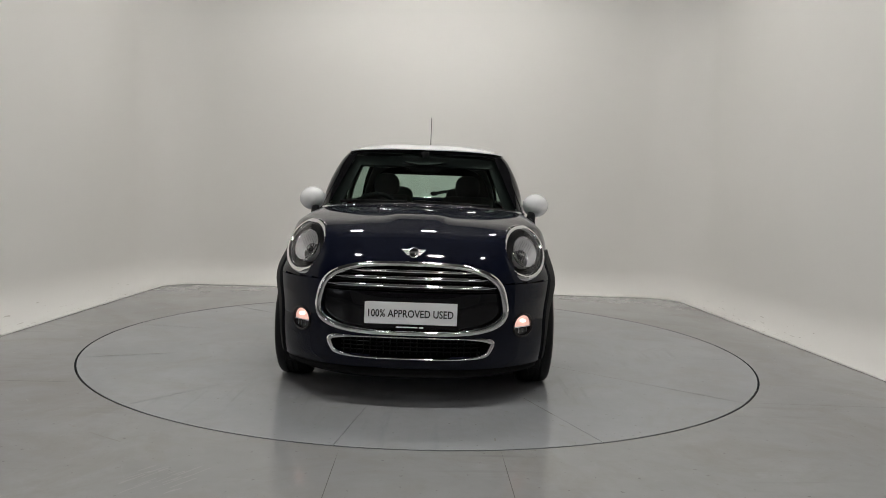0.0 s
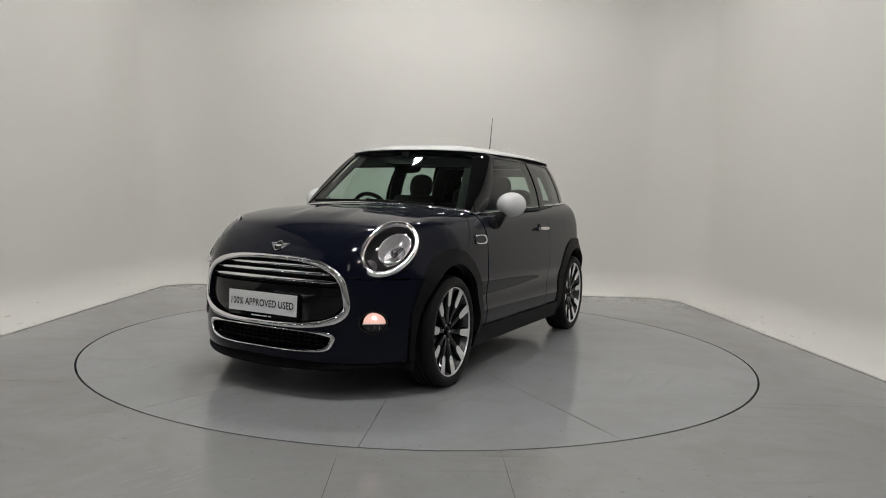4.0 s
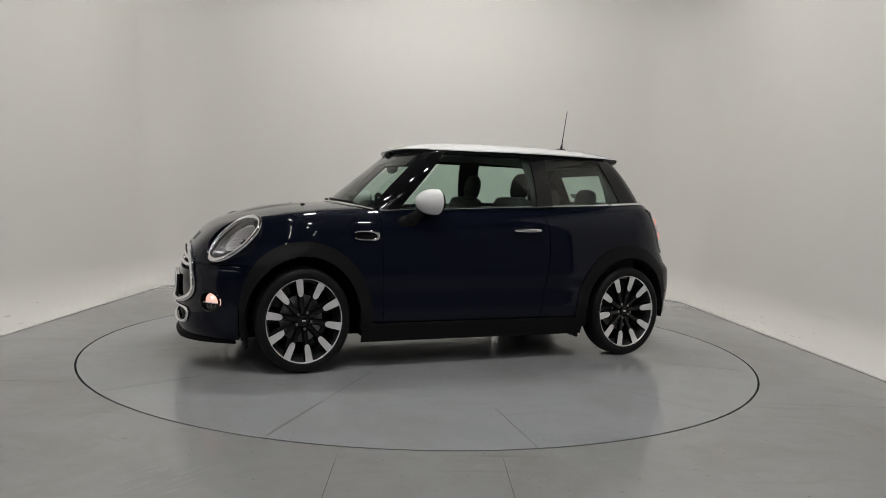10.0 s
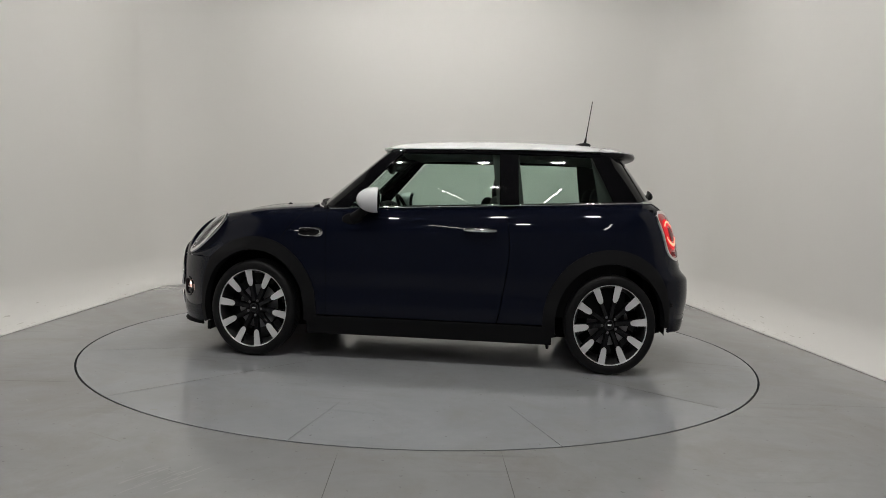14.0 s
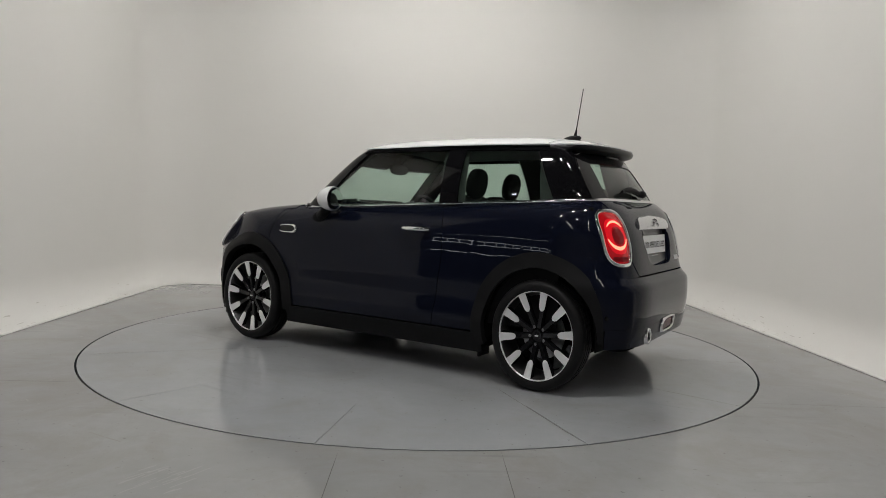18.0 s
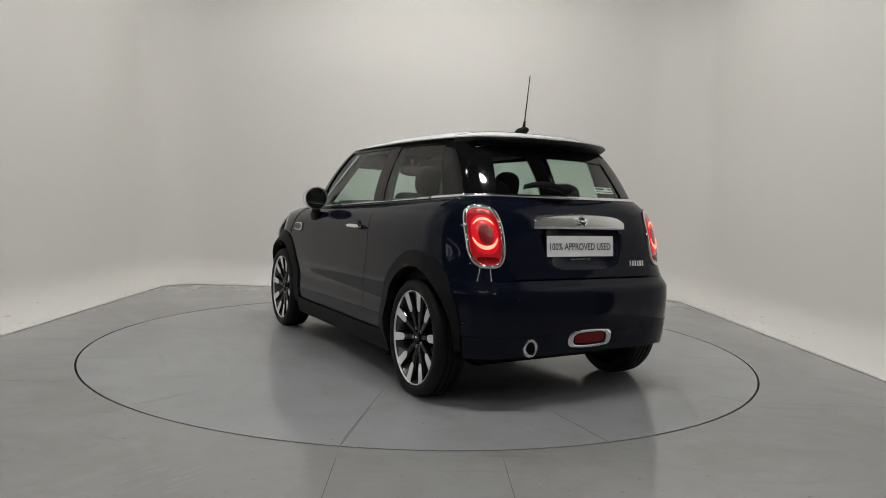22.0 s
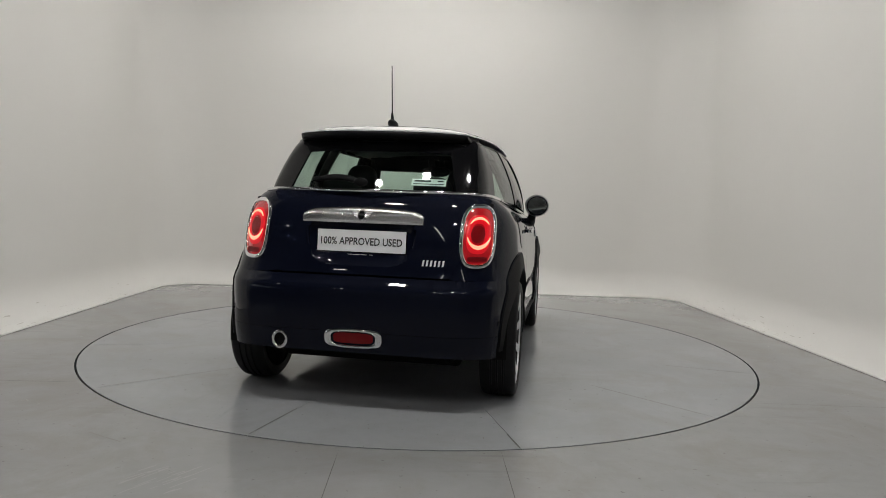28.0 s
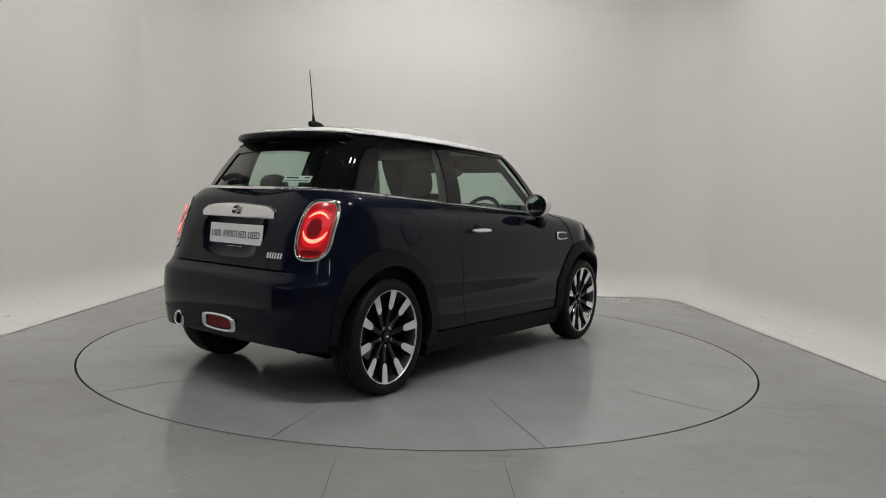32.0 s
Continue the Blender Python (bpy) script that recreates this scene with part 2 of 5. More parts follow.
def tube(name, pts, nrm, w, h, mat, parent, closed=True, seg=8, label="", mirror=False, power=1.0):
    """A bead along pts: w wide along the surface, h high along nrm."""
    pts, nrm = np.asarray(pts, float), np.asarray(nrm, float)
    n = len(pts)
    if closed:
        tan = np.roll(pts, -1, 0) - np.roll(pts, 1, 0)
    else:
        tan = np.gradient(pts, axis=0)
    tan /= np.linalg.norm(tan, axis=1, keepdims=True)
    bi = np.cross(tan, nrm)
    bi /= np.maximum(np.linalg.norm(bi, axis=1, keepdims=True), 1e-9)
    w, h = np.broadcast_to(w, n), np.broadcast_to(h, n)
    rings = []
    for k in range(seg):
        c, s = np.cos(2 * np.pi * k / seg), np.sin(2 * np.pi * k / seg)
        c, s = np.sign(c) * abs(c) ** power, np.sign(s) * abs(s) ** power
        rings.append(pts + bi * (w / 2)[:, None] * c + nrm * (h / 2)[:, None] * s)
    v = np.stack(rings, 1).reshape(-1, 3)
    faces = grid_faces(n, seg, closed, True)
    if not closed:
        faces += [tuple(range(seg))[::-1], tuple(range((n - 1) * seg, n * seg))]
    if mirror:
        v, faces = v * (1, -1, 1), [q[::-1] for q in faces]
    return raw(name, v, faces, mat, parent, label)


def solid(name, bm, mat, parent, label="", local=False, mirror=False, sharp=None):
    """A bmesh drawn in real metres as a part of the car."""
    if mirror:
        bmesh.ops.scale(bm, vec=(1, -1, 1), verts=bm.verts)
        bmesh.ops.reverse_faces(bm, faces=bm.faces)
    for v in bm.verts:
        q = np.array(v.co) * REAL
        v.co = q if local else q + SHIFT
    ob = part(name, bm, mat, parent, label)
    if sharp:
        ob.data.set_sharp_from_angle(angle=radians(sharp))
    return ob


def box(size, at, bevel=0.0, segs=2, turn=None):
    bm = bmesh.new()
    bmesh.ops.create_cube(bm, size=1.0)
    bmesh.ops.scale(bm, vec=size, verts=bm.verts)
    if bevel:
        bmesh.ops.bevel(bm, geom=list(bm.edges), offset=bevel, segments=segs, affect="EDGES", profile=0.6)
    if turn is not None:
        bmesh.ops.rotate(bm, verts=bm.verts, matrix=Euler([radians(a) for a in turn]).to_matrix())
    bmesh.ops.translate(bm, verts=bm.verts, vec=at)
    return bm


def ball(size, at, u=20, v=14, turn=None, power=1.0):
    bm = bmesh.new()
    bmesh.ops.create_uvsphere(bm, u_segments=u, v_segments=v, radius=1.0)
    if power != 1.0:
        for q in bm.verts:
            q.co = Vector([math.copysign(abs(c) ** power, c) for c in q.co])
    bmesh.ops.scale(bm, vec=size, verts=bm.verts)
    if turn is not None:
        bmesh.ops.rotate(bm, verts=bm.verts, matrix=Euler([radians(a) for a in turn]).to_matrix())
    bmesh.ops.translate(bm, verts=bm.verts, vec=at)
    return bm


def rod(r1, r2, a, b, seg=16):
    a, b = Vector(a), Vector(b)
    bm = bmesh.new()
    bmesh.ops.create_cone(bm, cap_ends=True, segments=seg, radius1=r1, radius2=r2, depth=(b - a).length)
    bmesh.ops.rotate(bm, verts=bm.verts, matrix=(b - a).to_track_quat("Z", "Y").to_matrix())
    bmesh.ops.translate(bm, verts=bm.verts, vec=(a + b) / 2)
    return bm


def lathe(profile, seg=48, closed=False):
    """Points and faces of a profile (radius, y) turned about the y axis."""
    v, n = [], len(profile)
    for i in range(seg):
        a = 2 * math.pi * i / seg
        v += [(r * math.cos(a), y, r * math.sin(a)) for r, y in profile]
    return np.array(v), grid_faces(seg, n, True, closed)


# ---- the studio ----
WALL_X, WALL_Y, WALL_H, DEPTH = 3.04, 3.075, 4.74, -2.2
PIVOT_R = 2.357


FOOT_R, FOOT_H, CORNER_R = 0.28, 0.31, 0.40


def cove_plan(wx, wy, r=CORNER_R, n=17):
    """The line of the cove at one height, from its open end round the back to the other end."""
    pts = [(-wx, y) for y in np.linspace(DEPTH, wy - r, 24)]
    pts += [(-wx + r - r * math.cos(a), wy - r + r * math.sin(a)) for a in np.linspace(0, math.pi / 2, n)[1:]]
    pts += [(x, wy) for x in np.linspace(-wx + r, wx - r, 30)[1:]]
    pts += [(wx - r + r * math.sin(a), wy - r + r * math.cos(a)) for a in np.linspace(0, math.pi / 2, n)[1:]]
    pts += [(wx, y) for y in np.linspace(wy - r, DEPTH, 24)[1:]]
    return np.array(pts)


def build_room():
    bm = bmesh.new()
    rim, out = [], []
    n = 160
    for i in range(n):
        a = 2 * math.pi * i / n
        c, s = math.cos(a), math.sin(a)
        rim.append(bm.verts.new(((PIVOT_R + 0.0125) * c, (PIVOT_R + 0.0125) * s, 0)))
        k = 3.2 / max(abs(c), abs(s))
        out.append(bm.verts.new((k * c, k * s, 0)))
    for i in range(n):
        j = (i + 1) % n
        bm.faces.new((rim[i], out[i], out[j], rim[j]))
    tagged(part("floor", bm, FLOOR, smooth=False), "scuffed grey painted studio floor with a faint sheen", "floor", kind="structure")
    bm = bmesh.new()
    bmesh.ops.create_cone(bm, cap_ends=True, segments=96, radius1=PIVOT_R + 0.05, radius2=PIVOT_R + 0.05, depth=0.02)
    bmesh.ops.translate(bm, verts=bm.verts, vec=(0, 0, -0.16))
    tagged(part("floor_pit", bm, DARK, smooth=False), "black pit under the turntable", "floor", kind="structure")
    floor_joints()
    bm = bmesh.new()
    bmesh.ops.create_grid(bm, x_segments=1, y_segments=1, size=1.0)
    bmesh.ops.scale(bm, vec=(7.0, 4.4, 1), verts=bm.verts)
    bmesh.ops.translate(bm, verts=bm.verts, vec=(0, -7.6, 0))
    tagged(part("floor_front", bm, FLOOR, smooth=False), "grey painted floor in front of the studio", "floor", kind="structure")
    for e in (-1, 1):
        bm = bmesh.new()
        bmesh.ops.create_grid(bm, x_segments=1, y_segments=1, size=1.0)
        bmesh.ops.scale(bm, vec=(1.9, 0.5, 1), verts=bm.verts)
        bmesh.ops.translate(bm, verts=bm.verts, vec=(e * 5.1, -2.7, 0))
        tagged(part("floor_side", bm, FLOOR, smooth=False), "grey painted floor beside the studio's opening", "floor", kind="structure")
    # cove wall, its foot swept out a little where it meets the floor
    prof = [(0.0, 0.0)] + [(math.sin(a), 0.008 + FOOT_H * (1 - math.cos(a))) for a in np.linspace(0, math.pi / 2, 14)] + [(1.0, z) for z in (1.0, 1.8, 2.6, WALL_H)]
    rings = [np.column_stack([cove_plan(WALL_X + FOOT_R * k, WALL_Y + FOOT_R * k, CORNER_R + FOOT_R * k), np.full(len(cove_plan(1, 1)), z)]) for k, z in prof]
    v = [tuple(q) for q in np.stack(rings, 1).reshape(-1, 3)]
    line = cove_plan(WALL_X + FOOT_R, WALL_Y + FOOT_R, CORNER_R + FOOT_R)
    tan = np.gradient(line, axis=0)
    tan /= np.linalg.norm(tan, axis=1, keepdims=True)
    inward = np.stack([tan[:, 1], -tan[:, 0]], 1)
    back = [(*(line[i] - inward[i] * 0.15), z) for i in range(len(line)) for z in (WALL_H, 0.0)]
    me = bpy.data.meshes.new("wall_cove")
    np_ = len(prof)
    faces = grid_faces(len(line), np_)
    nb = len(v)
    for i in range(len(line) - 1):
        a, b = nb + 2 * i, nb + 2 * i + 2
        faces += [(i * np_ + np_ - 1, (i + 1) * np_ + np_ - 1, b, a), (a, b, b + 1, a + 1)]
    me.from_pydata([tuple(map(float, q)) for q in v + back], [], faces)
    me.update()
    tagged(mesh_part("wall_cove", me, WALL), "white painted studio cove with rounded corners and scuffed foot", "wall", kind="structure")
    # unseen showroom walls added behind the camera for reflections, and the ceiling
    dim = material("dim_showroom_paint", (0.50, 0.50, 0.49), 0.8)
    bump(dim, noise_tex(dim.node_tree, 4.0), 0.1, 0.01)
    # darkness of the hall beside the cove, put into the colour of these walls
    dark = material("dark_hall_tone", (0.07, 0.07, 0.072), 0.8)
    bump(dark, noise_tex(dark.node_tree, 4.0), 0.1, 0.01)
    for name, size, at in (("wall_left", (0.2, 9.75, 4.9), (-7.0, -7.125, 2.4)), ("wall_right", (0.2, 9.75, 4.9), (7.0, -7.125, 2.4)), ("wall_front", (13.8, 0.2, 4.9), (0, -11.9, 2.4)),
                           ("wall_wing_left", (3.45, 0.2, 4.9), (-5.2, -2.30, 2.4)), ("wall_wing_right", (3.45, 0.2, 4.9), (5.2, -2.30, 2.4))):
        tagged(part(name, box(size, at), dim if name in ("wall_front", "wall_right") else dark, smooth=False), "unseen grey wall added behind the camera, toned for the car's reflections", "wall", kind="structure")
    # glowing strips added on the unseen side wall for streak reflections in the car
    streak_lit = glowing("streak_strip_glow", (0.93, 0.97, 1.0), 9.0)
    for name, y, z, half, tall in (("streak_strips_1", -5.9, 1.57, 2.5, 0.17), ("streak_strips_2", -5.6, 1.06, 2.1, 0.0), ("streak_strips_3", -5.3, 2.10, 1.7, 0.0)):
        win = tagged(new(name), "unseen row of slim glowing strips, added for streak reflections", "window", kind="structure")
        win.location = (-6.88, y, z)
        part("strip_backing", box((0.04, 2 * half + 0.1, tall + 0.08), (0, 0, 0), 0.01), DARK, win, smooth=False)
        for e in (-0.5, 0.5) if tall else (0,):
            for k in range(4):
                part("pane", box((0.02, half * 0.46, 0.022), (0.025, half * (-0.75 + 0.5 * k), e * tall), 0.004), streak_lit, win, smooth=False)
        # lit rungs that complete the reflected ladder
        for k in range(19 if tall else 0):
            part("glowing_rung", box((0.02, 0.012, tall - 0.04), (0.025, half * (-0.95 + 0.1055 * k), 0), 0.003), streak_lit, win, smooth=False)
    ceil = material("dark_ceiling_paint", (0.05, 0.05, 0.05), 0.9)
    bump(ceil, noise_tex(ceil.node_tree, 6.0), 0.1, 0.01)
    tagged(part("ceiling", box((14.2, 18.2, 0.2), (0, -3.0, 4.90)), ceil, smooth=False), "dark grey studio ceiling above the lamps", "ceiling", kind="structure")


LIT = glowing("lamp_glow", (1.0, 0.972, 0.938), LAMP_POWER)
DIM_LIT = glowing("showroom_lamp_glow", (1.0, 0.972, 0.938), 70.0)
TUBE_LIT = glowing("tube_glow", (1.0, 0.98, 0.95), 45.0)
HOUSING = material("lamp_housing", (0.5, 0.5, 0.5), 0.5)


def ceiling_lamp(at, size, glow):
    lamp = tagged(new("ceiling_light"), "round white studio lamp, switched on, under the ceiling", "light", group="studio lamps")
    lamp.location = at
    part("housing", rod(size + 0.03, size + 0.015, (0, 0, 0.005), (0, 0, 0.11), 32), HOUSING, lamp, smooth=False)
    part("diffuser", ball((size, size, 0.40 * size), (0, 0, 0.008), 24, 14), glow, lamp, "glowing white domed diffuser")
    part("hanger", rod(0.012, 0.012, (0, 0, 0.10), (0, 0, 4.82 - at[2])), HOUSING, lamp)
    return lamp


def tube_lamp(x, y0, y1, z):
    """A long fluorescent tube in its batten, along y."""
    lamp = tagged(new("tube_light"), "long fluorescent tube, switched on, in a white batten", "light", group="tube lamps")
    lamp.location = (x, (y0 + y1) / 2, z)
    half = abs(y1 - y0) / 2
    part("batten", box((0.07, 2 * half, 0.05), (0, 0, 0.05), 0.008), HOUSING, lamp, smooth=False)
    part("tube", rod(0.020, 0.020, (0, -half + 0.05, 0), (0, half - 0.05, 0), 14), TUBE_LIT, lamp, "glowing fluorescent tube")
    for e in (-1, 1):
        part("end_cap", box((0.05, 0.05, 0.07), (0, e * (half - 0.025), 0.01), 0.006), HOUSING, lamp, smooth=False)
        part("hanger", rod(0.006, 0.006, (0, e * half * 0.7, 0.07), (0, e * half * 0.7, 4.82 - z), 8), HOUSING, lamp)


def build_lamps():
    for x, y in ((-1.10, 1.1), (0.03, 1.1), (1.10, 1.1), (-1.30, -2.6), (0.05, -2.6), (1.30, -2.6), (0.05, -5.4)):
        ceiling_lamp((x, y, 4.60), 0.11, LIT)
    for y in (-5.7, -9.0):  # dimmer ones out in the showroom
        ceiling_lamp((-4.95, y, 4.60), 0.11, DIM_LIT)
    tube_lamp(-1.40, -5.6, -9.2, 4.60)
    tube_lamp(1.58, -5.4, -9.2, 4.60)


def mark_strip(bm, a, b, w, z=0.0012):
    """A thin flat line on the floor from a to b, its ends pointed."""
    a, b = Vector(a), Vector(b)
    n = Vector((a.y - b.y, b.x - a.x)).normalized() * w / 2
    q = [bm.verts.new((*p, z)) for p in (a, a.lerp(b, 0.08) - n, a.lerp(b, 0.9) - n, b, a.lerp(b, 0.9) + n, a.lerp(b, 0.08) + n)]
    bm.faces.new(q)


JOINT = material("dirt_filled_joint", (0.075, 0.072, 0.066), 0.7)
SMUDGE = material("grey_smudge", (0.60, 0.58, 0.54), 0.8)
SCUFF = material("dark_scuff", (0.15, 0.145, 0.138), 0.6)
PALE = material("pale_scrape", (0.330, 0.330, 0.328), 0.22)


def floor_joints():
    """Seams of the fixed floor round the turntable, and its worst scuffs."""
    for a, b, w in (((-0.341, -2.374), (-0.338, -5.0), 0.0034), ((0.357, -2.344), (0.352, -5.0), 0.0034), ((-3.03, -1.447), (-1.885, -1.427), 0.007), ((1.885, -1.484), (3.03, -1.512), 0.004),
                    ((2.55, 1.440), (3.03, 1.410), 0.007), ((-3.03, -3.2), (-0.34, -3.2), 0.004), ((0.355, -3.2), (3.03, -3.2), 0.004)):
        bm = bmesh.new()
        mark_strip(bm, a, b, w)
        tagged(part("floor_joint", bm, JOINT, smooth=False), "thin dirty joint in the painted floor", "floor", kind="structure")
    bm = bmesh.new()
    line = cove_plan(WALL_X, WALL_Y)
    tan = np.gradient(line, axis=0)
    tan /= np.linalg.norm(tan, axis=1, keepdims=True)
    into = np.stack([tan[:, 1], -tan[:, 0]], 1)
    rnd = random.Random(4)
    a = [bm.verts.new((*(line[i] + into[i] * rnd.uniform(0.006, 0.016)), 0.0014)) for i in range(len(line))]
    b = [bm.verts.new((*(line[i] - into[i] * 0.004), 0.0014)) for i in range(len(line))]
    for i in range(len(line) - 1):
        bm.faces.new((a[i], b[i], b[i + 1], a[i + 1]))
    tagged(part("floor_joint", bm, JOINT, smooth=False), "dirty joint between the floor and the cove's foot", "floor", kind="structure")
    rnd = random.Random(4)
    bm = bmesh.new()
    for t0, t1, w in ((236.8, 239.3, 0.009), (239.4, 241.6, 0.007), (233.9, 234.5, 0.011), (233.3, 233.7, 0.008), (221.6, 222.6, 0.006), (229.2, 229.7, 0.007)):
        p, q = [Vector((2.675 * math.cos(radians(t)), 2.675 * math.sin(radians(t)))) for t in (t0, t1)]
        mark_strip(bm, p, q, w)
    for _ in range(95):
        r, t = rnd.uniform(2.42, 3.6), rnd.uniform(150, 390)
        p = Vector((r * math.cos(radians(t)), r * math.sin(radians(t))))
        if abs(p.x) > 2.95:
            continue
        l, h = 0.034 * rnd.random() ** 3, rnd.uniform(0, 3.1)
        mark_strip(bm, p, p + Vector((math.cos(h), math.sin(h))) * (l + 0.006), rnd.uniform(0.003, 0.008))
    tagged(part("scuff_marks", bm, SCUFF, smooth=False), "small dark scuffs scattered over the painted floor", "scuffs", kind="stuff")
    bm = bmesh.new()
    for i in range(26):
        p = Vector((-1.10 + rnd.uniform(0, 0.22), -2.78 + rnd.uniform(-0.10, 0.12)))
        mark_strip(bm, p, p + Vector((0.11, 0.15 + rnd.uniform(-0.03, 0.03))) * rnd.uniform(0.15, 0.7), rnd.uniform(0.003, 0.008), 0.0006 + 0.00002 * i)
    tagged(part("pale_scrapes", bm, PALE, smooth=False), "pale scrapes in the grey floor paint", "scuffs", kind="stuff")


def wall_smudges():
    """Faint marks where shoes and tyres have met the foot of the cove."""
    rnd = random.Random(12)
    lo, hi = cove_plan(WALL_X, WALL_Y), cove_plan(WALL_X + FOOT_R, WALL_Y + FOOT_R, CORNER_R + FOOT_R)

    def at(i, a):
        j, w = int(i), i - int(i)
        k = math.sin(a)
        p = (lo[j] * (1 - w) + lo[j + 1] * w) * (1 - k) + (hi[j] * (1 - w) + hi[j + 1] * w) * k
        inward = Vector((-p[0], -p[1], 3.0)).normalized() * 0.004
        return (p[0] + inward.x, p[1] + inward.y, 0.008 + FOOT_H * (1 - math.cos(a)) + inward.z)
    bm = bmesh.new()
    for _ in range(340):
        i = rnd.choice((rnd.uniform(6, 24), rnd.uniform(76, 96), rnd.uniform(80, 96)))
        a0 = 0.06 + 0.8 * rnd.random() ** 3
        da, di = 0.006 + 0.03 * rnd.random() ** 2, 0.02 + 0.30 * rnd.random() ** 3
        ring = [(math.cos(t), math.sin(t)) for t in np.linspace(0, 2 * math.pi, 7)[:-1]]
        bm.faces.new([bm.verts.new(at(i + di * c * rnd.uniform(0.6, 1), a0 + da * s * rnd.uniform(0.5, 1))) for c, s in ring])
    tagged(part("wall_smudges", bm, SMUDGE, smooth=False), "faint grey smudges along the foot of the white cove", "scuffs", kind="stuff")


def build_turntable():
    """Twelve wedge plates on a round frame."""
    table = tagged(new("turntable"), "round turntable of twelve grey painted wedge plates, flush with the floor", "turntable")
    bm = bmesh.new()
    bmesh.ops.create_cone(bm, cap_ends=True, segments=128, radius1=PIVOT_R - 0.004, radius2=PIVOT_R - 0.004, depth=0.05)
    bmesh.ops.translate(bm, verts=bm.verts, vec=(0, 0, -0.031))
    part("frame", bm, JOINT, table, "dark frame under the plates", smooth=False)
    bm = bmesh.new()
    half, gap, n = radians(15), 0.0015, 14
    top = [(0.0, 0.0)]
    for r, g in ((1.72, 0.0), (1.80, 0.6 * gap)):  # the joint opens towards the rim
        top.append((r * math.cos(-half) + g * math.sin(half), r * math.sin(-half) + g * math.cos(half)))
    for i in range(n + 1):
        t = -half + 2 * half * i / n
        k = math.asin(gap / PIVOT_R) * (1 if i == 0 else -1 if i == n else 0)
        top.append((PIVOT_R * math.cos(t + k), PIVOT_R * math.sin(t + k)))
    for r, g in ((1.80, 0.6 * gap), (1.72, 0.0)):
        top.append((r * math.cos(half) + g * math.sin(half), r * math.sin(half) - g * math.cos(half)))
    up = [bm.verts.new((*p, 0.0)) for p in top]
    lo = [bm.verts.new((*p, -0.0055)) for p in top]
    bm.faces.new(up)
    for i in range(len(top)):
        j = (i + 1) % len(top)
        bm.faces.new((up[i], lo[i], lo[j], up[j]))
    first = part("deck_plate", bm, DISC, table, smooth=False)
    first.rotation_euler.z = radians(7.5)
    for k in range(1, 12):
        ob = new("deck_plate", first.data)
        ob.parent = table
        ob.rotation_euler.z = radians(7.5 + 30 * k)
    for node in DISC.node_tree.nodes:  # one coat of paint over all plates
        if node.type == "TEX_COORD":
            node.object = table
    rnd = random.Random(9)
    bm = bmesh.new()
    for _ in range(110):
        r, t = PIVOT_R * math.sqrt(rnd.random()) * 0.985, rnd.uniform(0, 2 * math.pi)
        p = Vector((r * math.cos(t), r * math.sin(t)))
        h, l = rnd.uniform(0, 3.1), 0.006 + 0.05 * rnd.random() ** 3
        mark_strip(bm, p, p + Vector((math.cos(h), math.sin(h))) * l, rnd.uniform(0.003, 0.009))
    part("deck_scuff", bm, SCUFF, table, "small dark scuffs", smooth=False)["kind"] = "stuff"
    bm = bmesh.new()
    for deg, r0, r1, w in ((142.3, 1.40, 2.32, 0.0038), (262.3, 1.74, 2.30, 0.005), (292.3, 1.78, 2.26, 0.005), (232.4, 1.55, 2.34, 0.005), (172.4, 1.90, 2.34, 0.005), (202.4, 2.15, 2.35, 0.006), (52.3, 0.95, 2.33, 0.0035), (22.4, 1.6, 1.95, 0.004)):
        c, sn = math.cos(radians(deg)), math.sin(radians(deg))
        mark_strip(bm, (r0 * c, r0 * sn), (r1 * c, r1 * sn), w, 0.0009)
    part("joint_dirt", bm, JOINT, table, "black dirt in the open ends of the joints", smooth=False)["kind"] = "stuff"
    return table


# ---- the car ----
WHEELS = ((1.2475, 1), (1.2475, -1), (-1.2475, 1), (-1.2475, -1))
HUB_Z, TYRE_R = 0.305, 0.306


def span(a, b, n):
    return np.linspace(a, b, n)


def side_points(x0, x1, z0, z1, nu, nv, f):
    """A grid seen from the car's left: x0(v)..x1(v) along, z0(x)..z1(x) up."""
    u, v = np.meshgrid(span(0, 1, nu), span(0, 1, nv), indexing="ij")
    x = x0(v) * (1 - u) + x1(v) * u
    z = z0(x) + (z1(x) - z0(x)) * v
    return cast(f, np.stack([x, np.full_like(x, 1.3), z], -1), (0, -1, 0))


def const(c):
    return lambda q: np.full_like(np.asarray(q, float), c)


def hull_points(s, z, f):
    """Points round the body in plan at heights z: s from 0 (nose) to 1 (tail) along its left side."""
    s, z = np.broadcast_arrays(np.asarray(s, float), np.asarray(z, float))
    a = np.where(s < 0.3, s / 0.3 * 90, np.where(s > 0.7, 90 + (s - 0.7) / 0.3 * 90, 90))
    bx = np.where(s < 0.3, 1.15, np.where(s > 0.7, -1.15, 1.15 - (s - 0.3) / 0.4 * 2.3))
    d = np.stack([np.cos(np.radians(a)), np.sin(np.radians(a)), np.zeros_like(a)], -1)
    o = np.stack([bx, np.zeros_like(a), z], -1) + d * 1.6
    return cast(f, o, -d, 1.5)


def in_arch(p, r):
    cut = np.zeros(p.shape[:-1], bool)
    for x in (1.2475, -1.2475):
        cut |= (np.hypot(p[..., 0] - x, p[..., 2] - HUB_Z) < r) & (np.abs(p[..., 1]) > 0.45)
    return cut


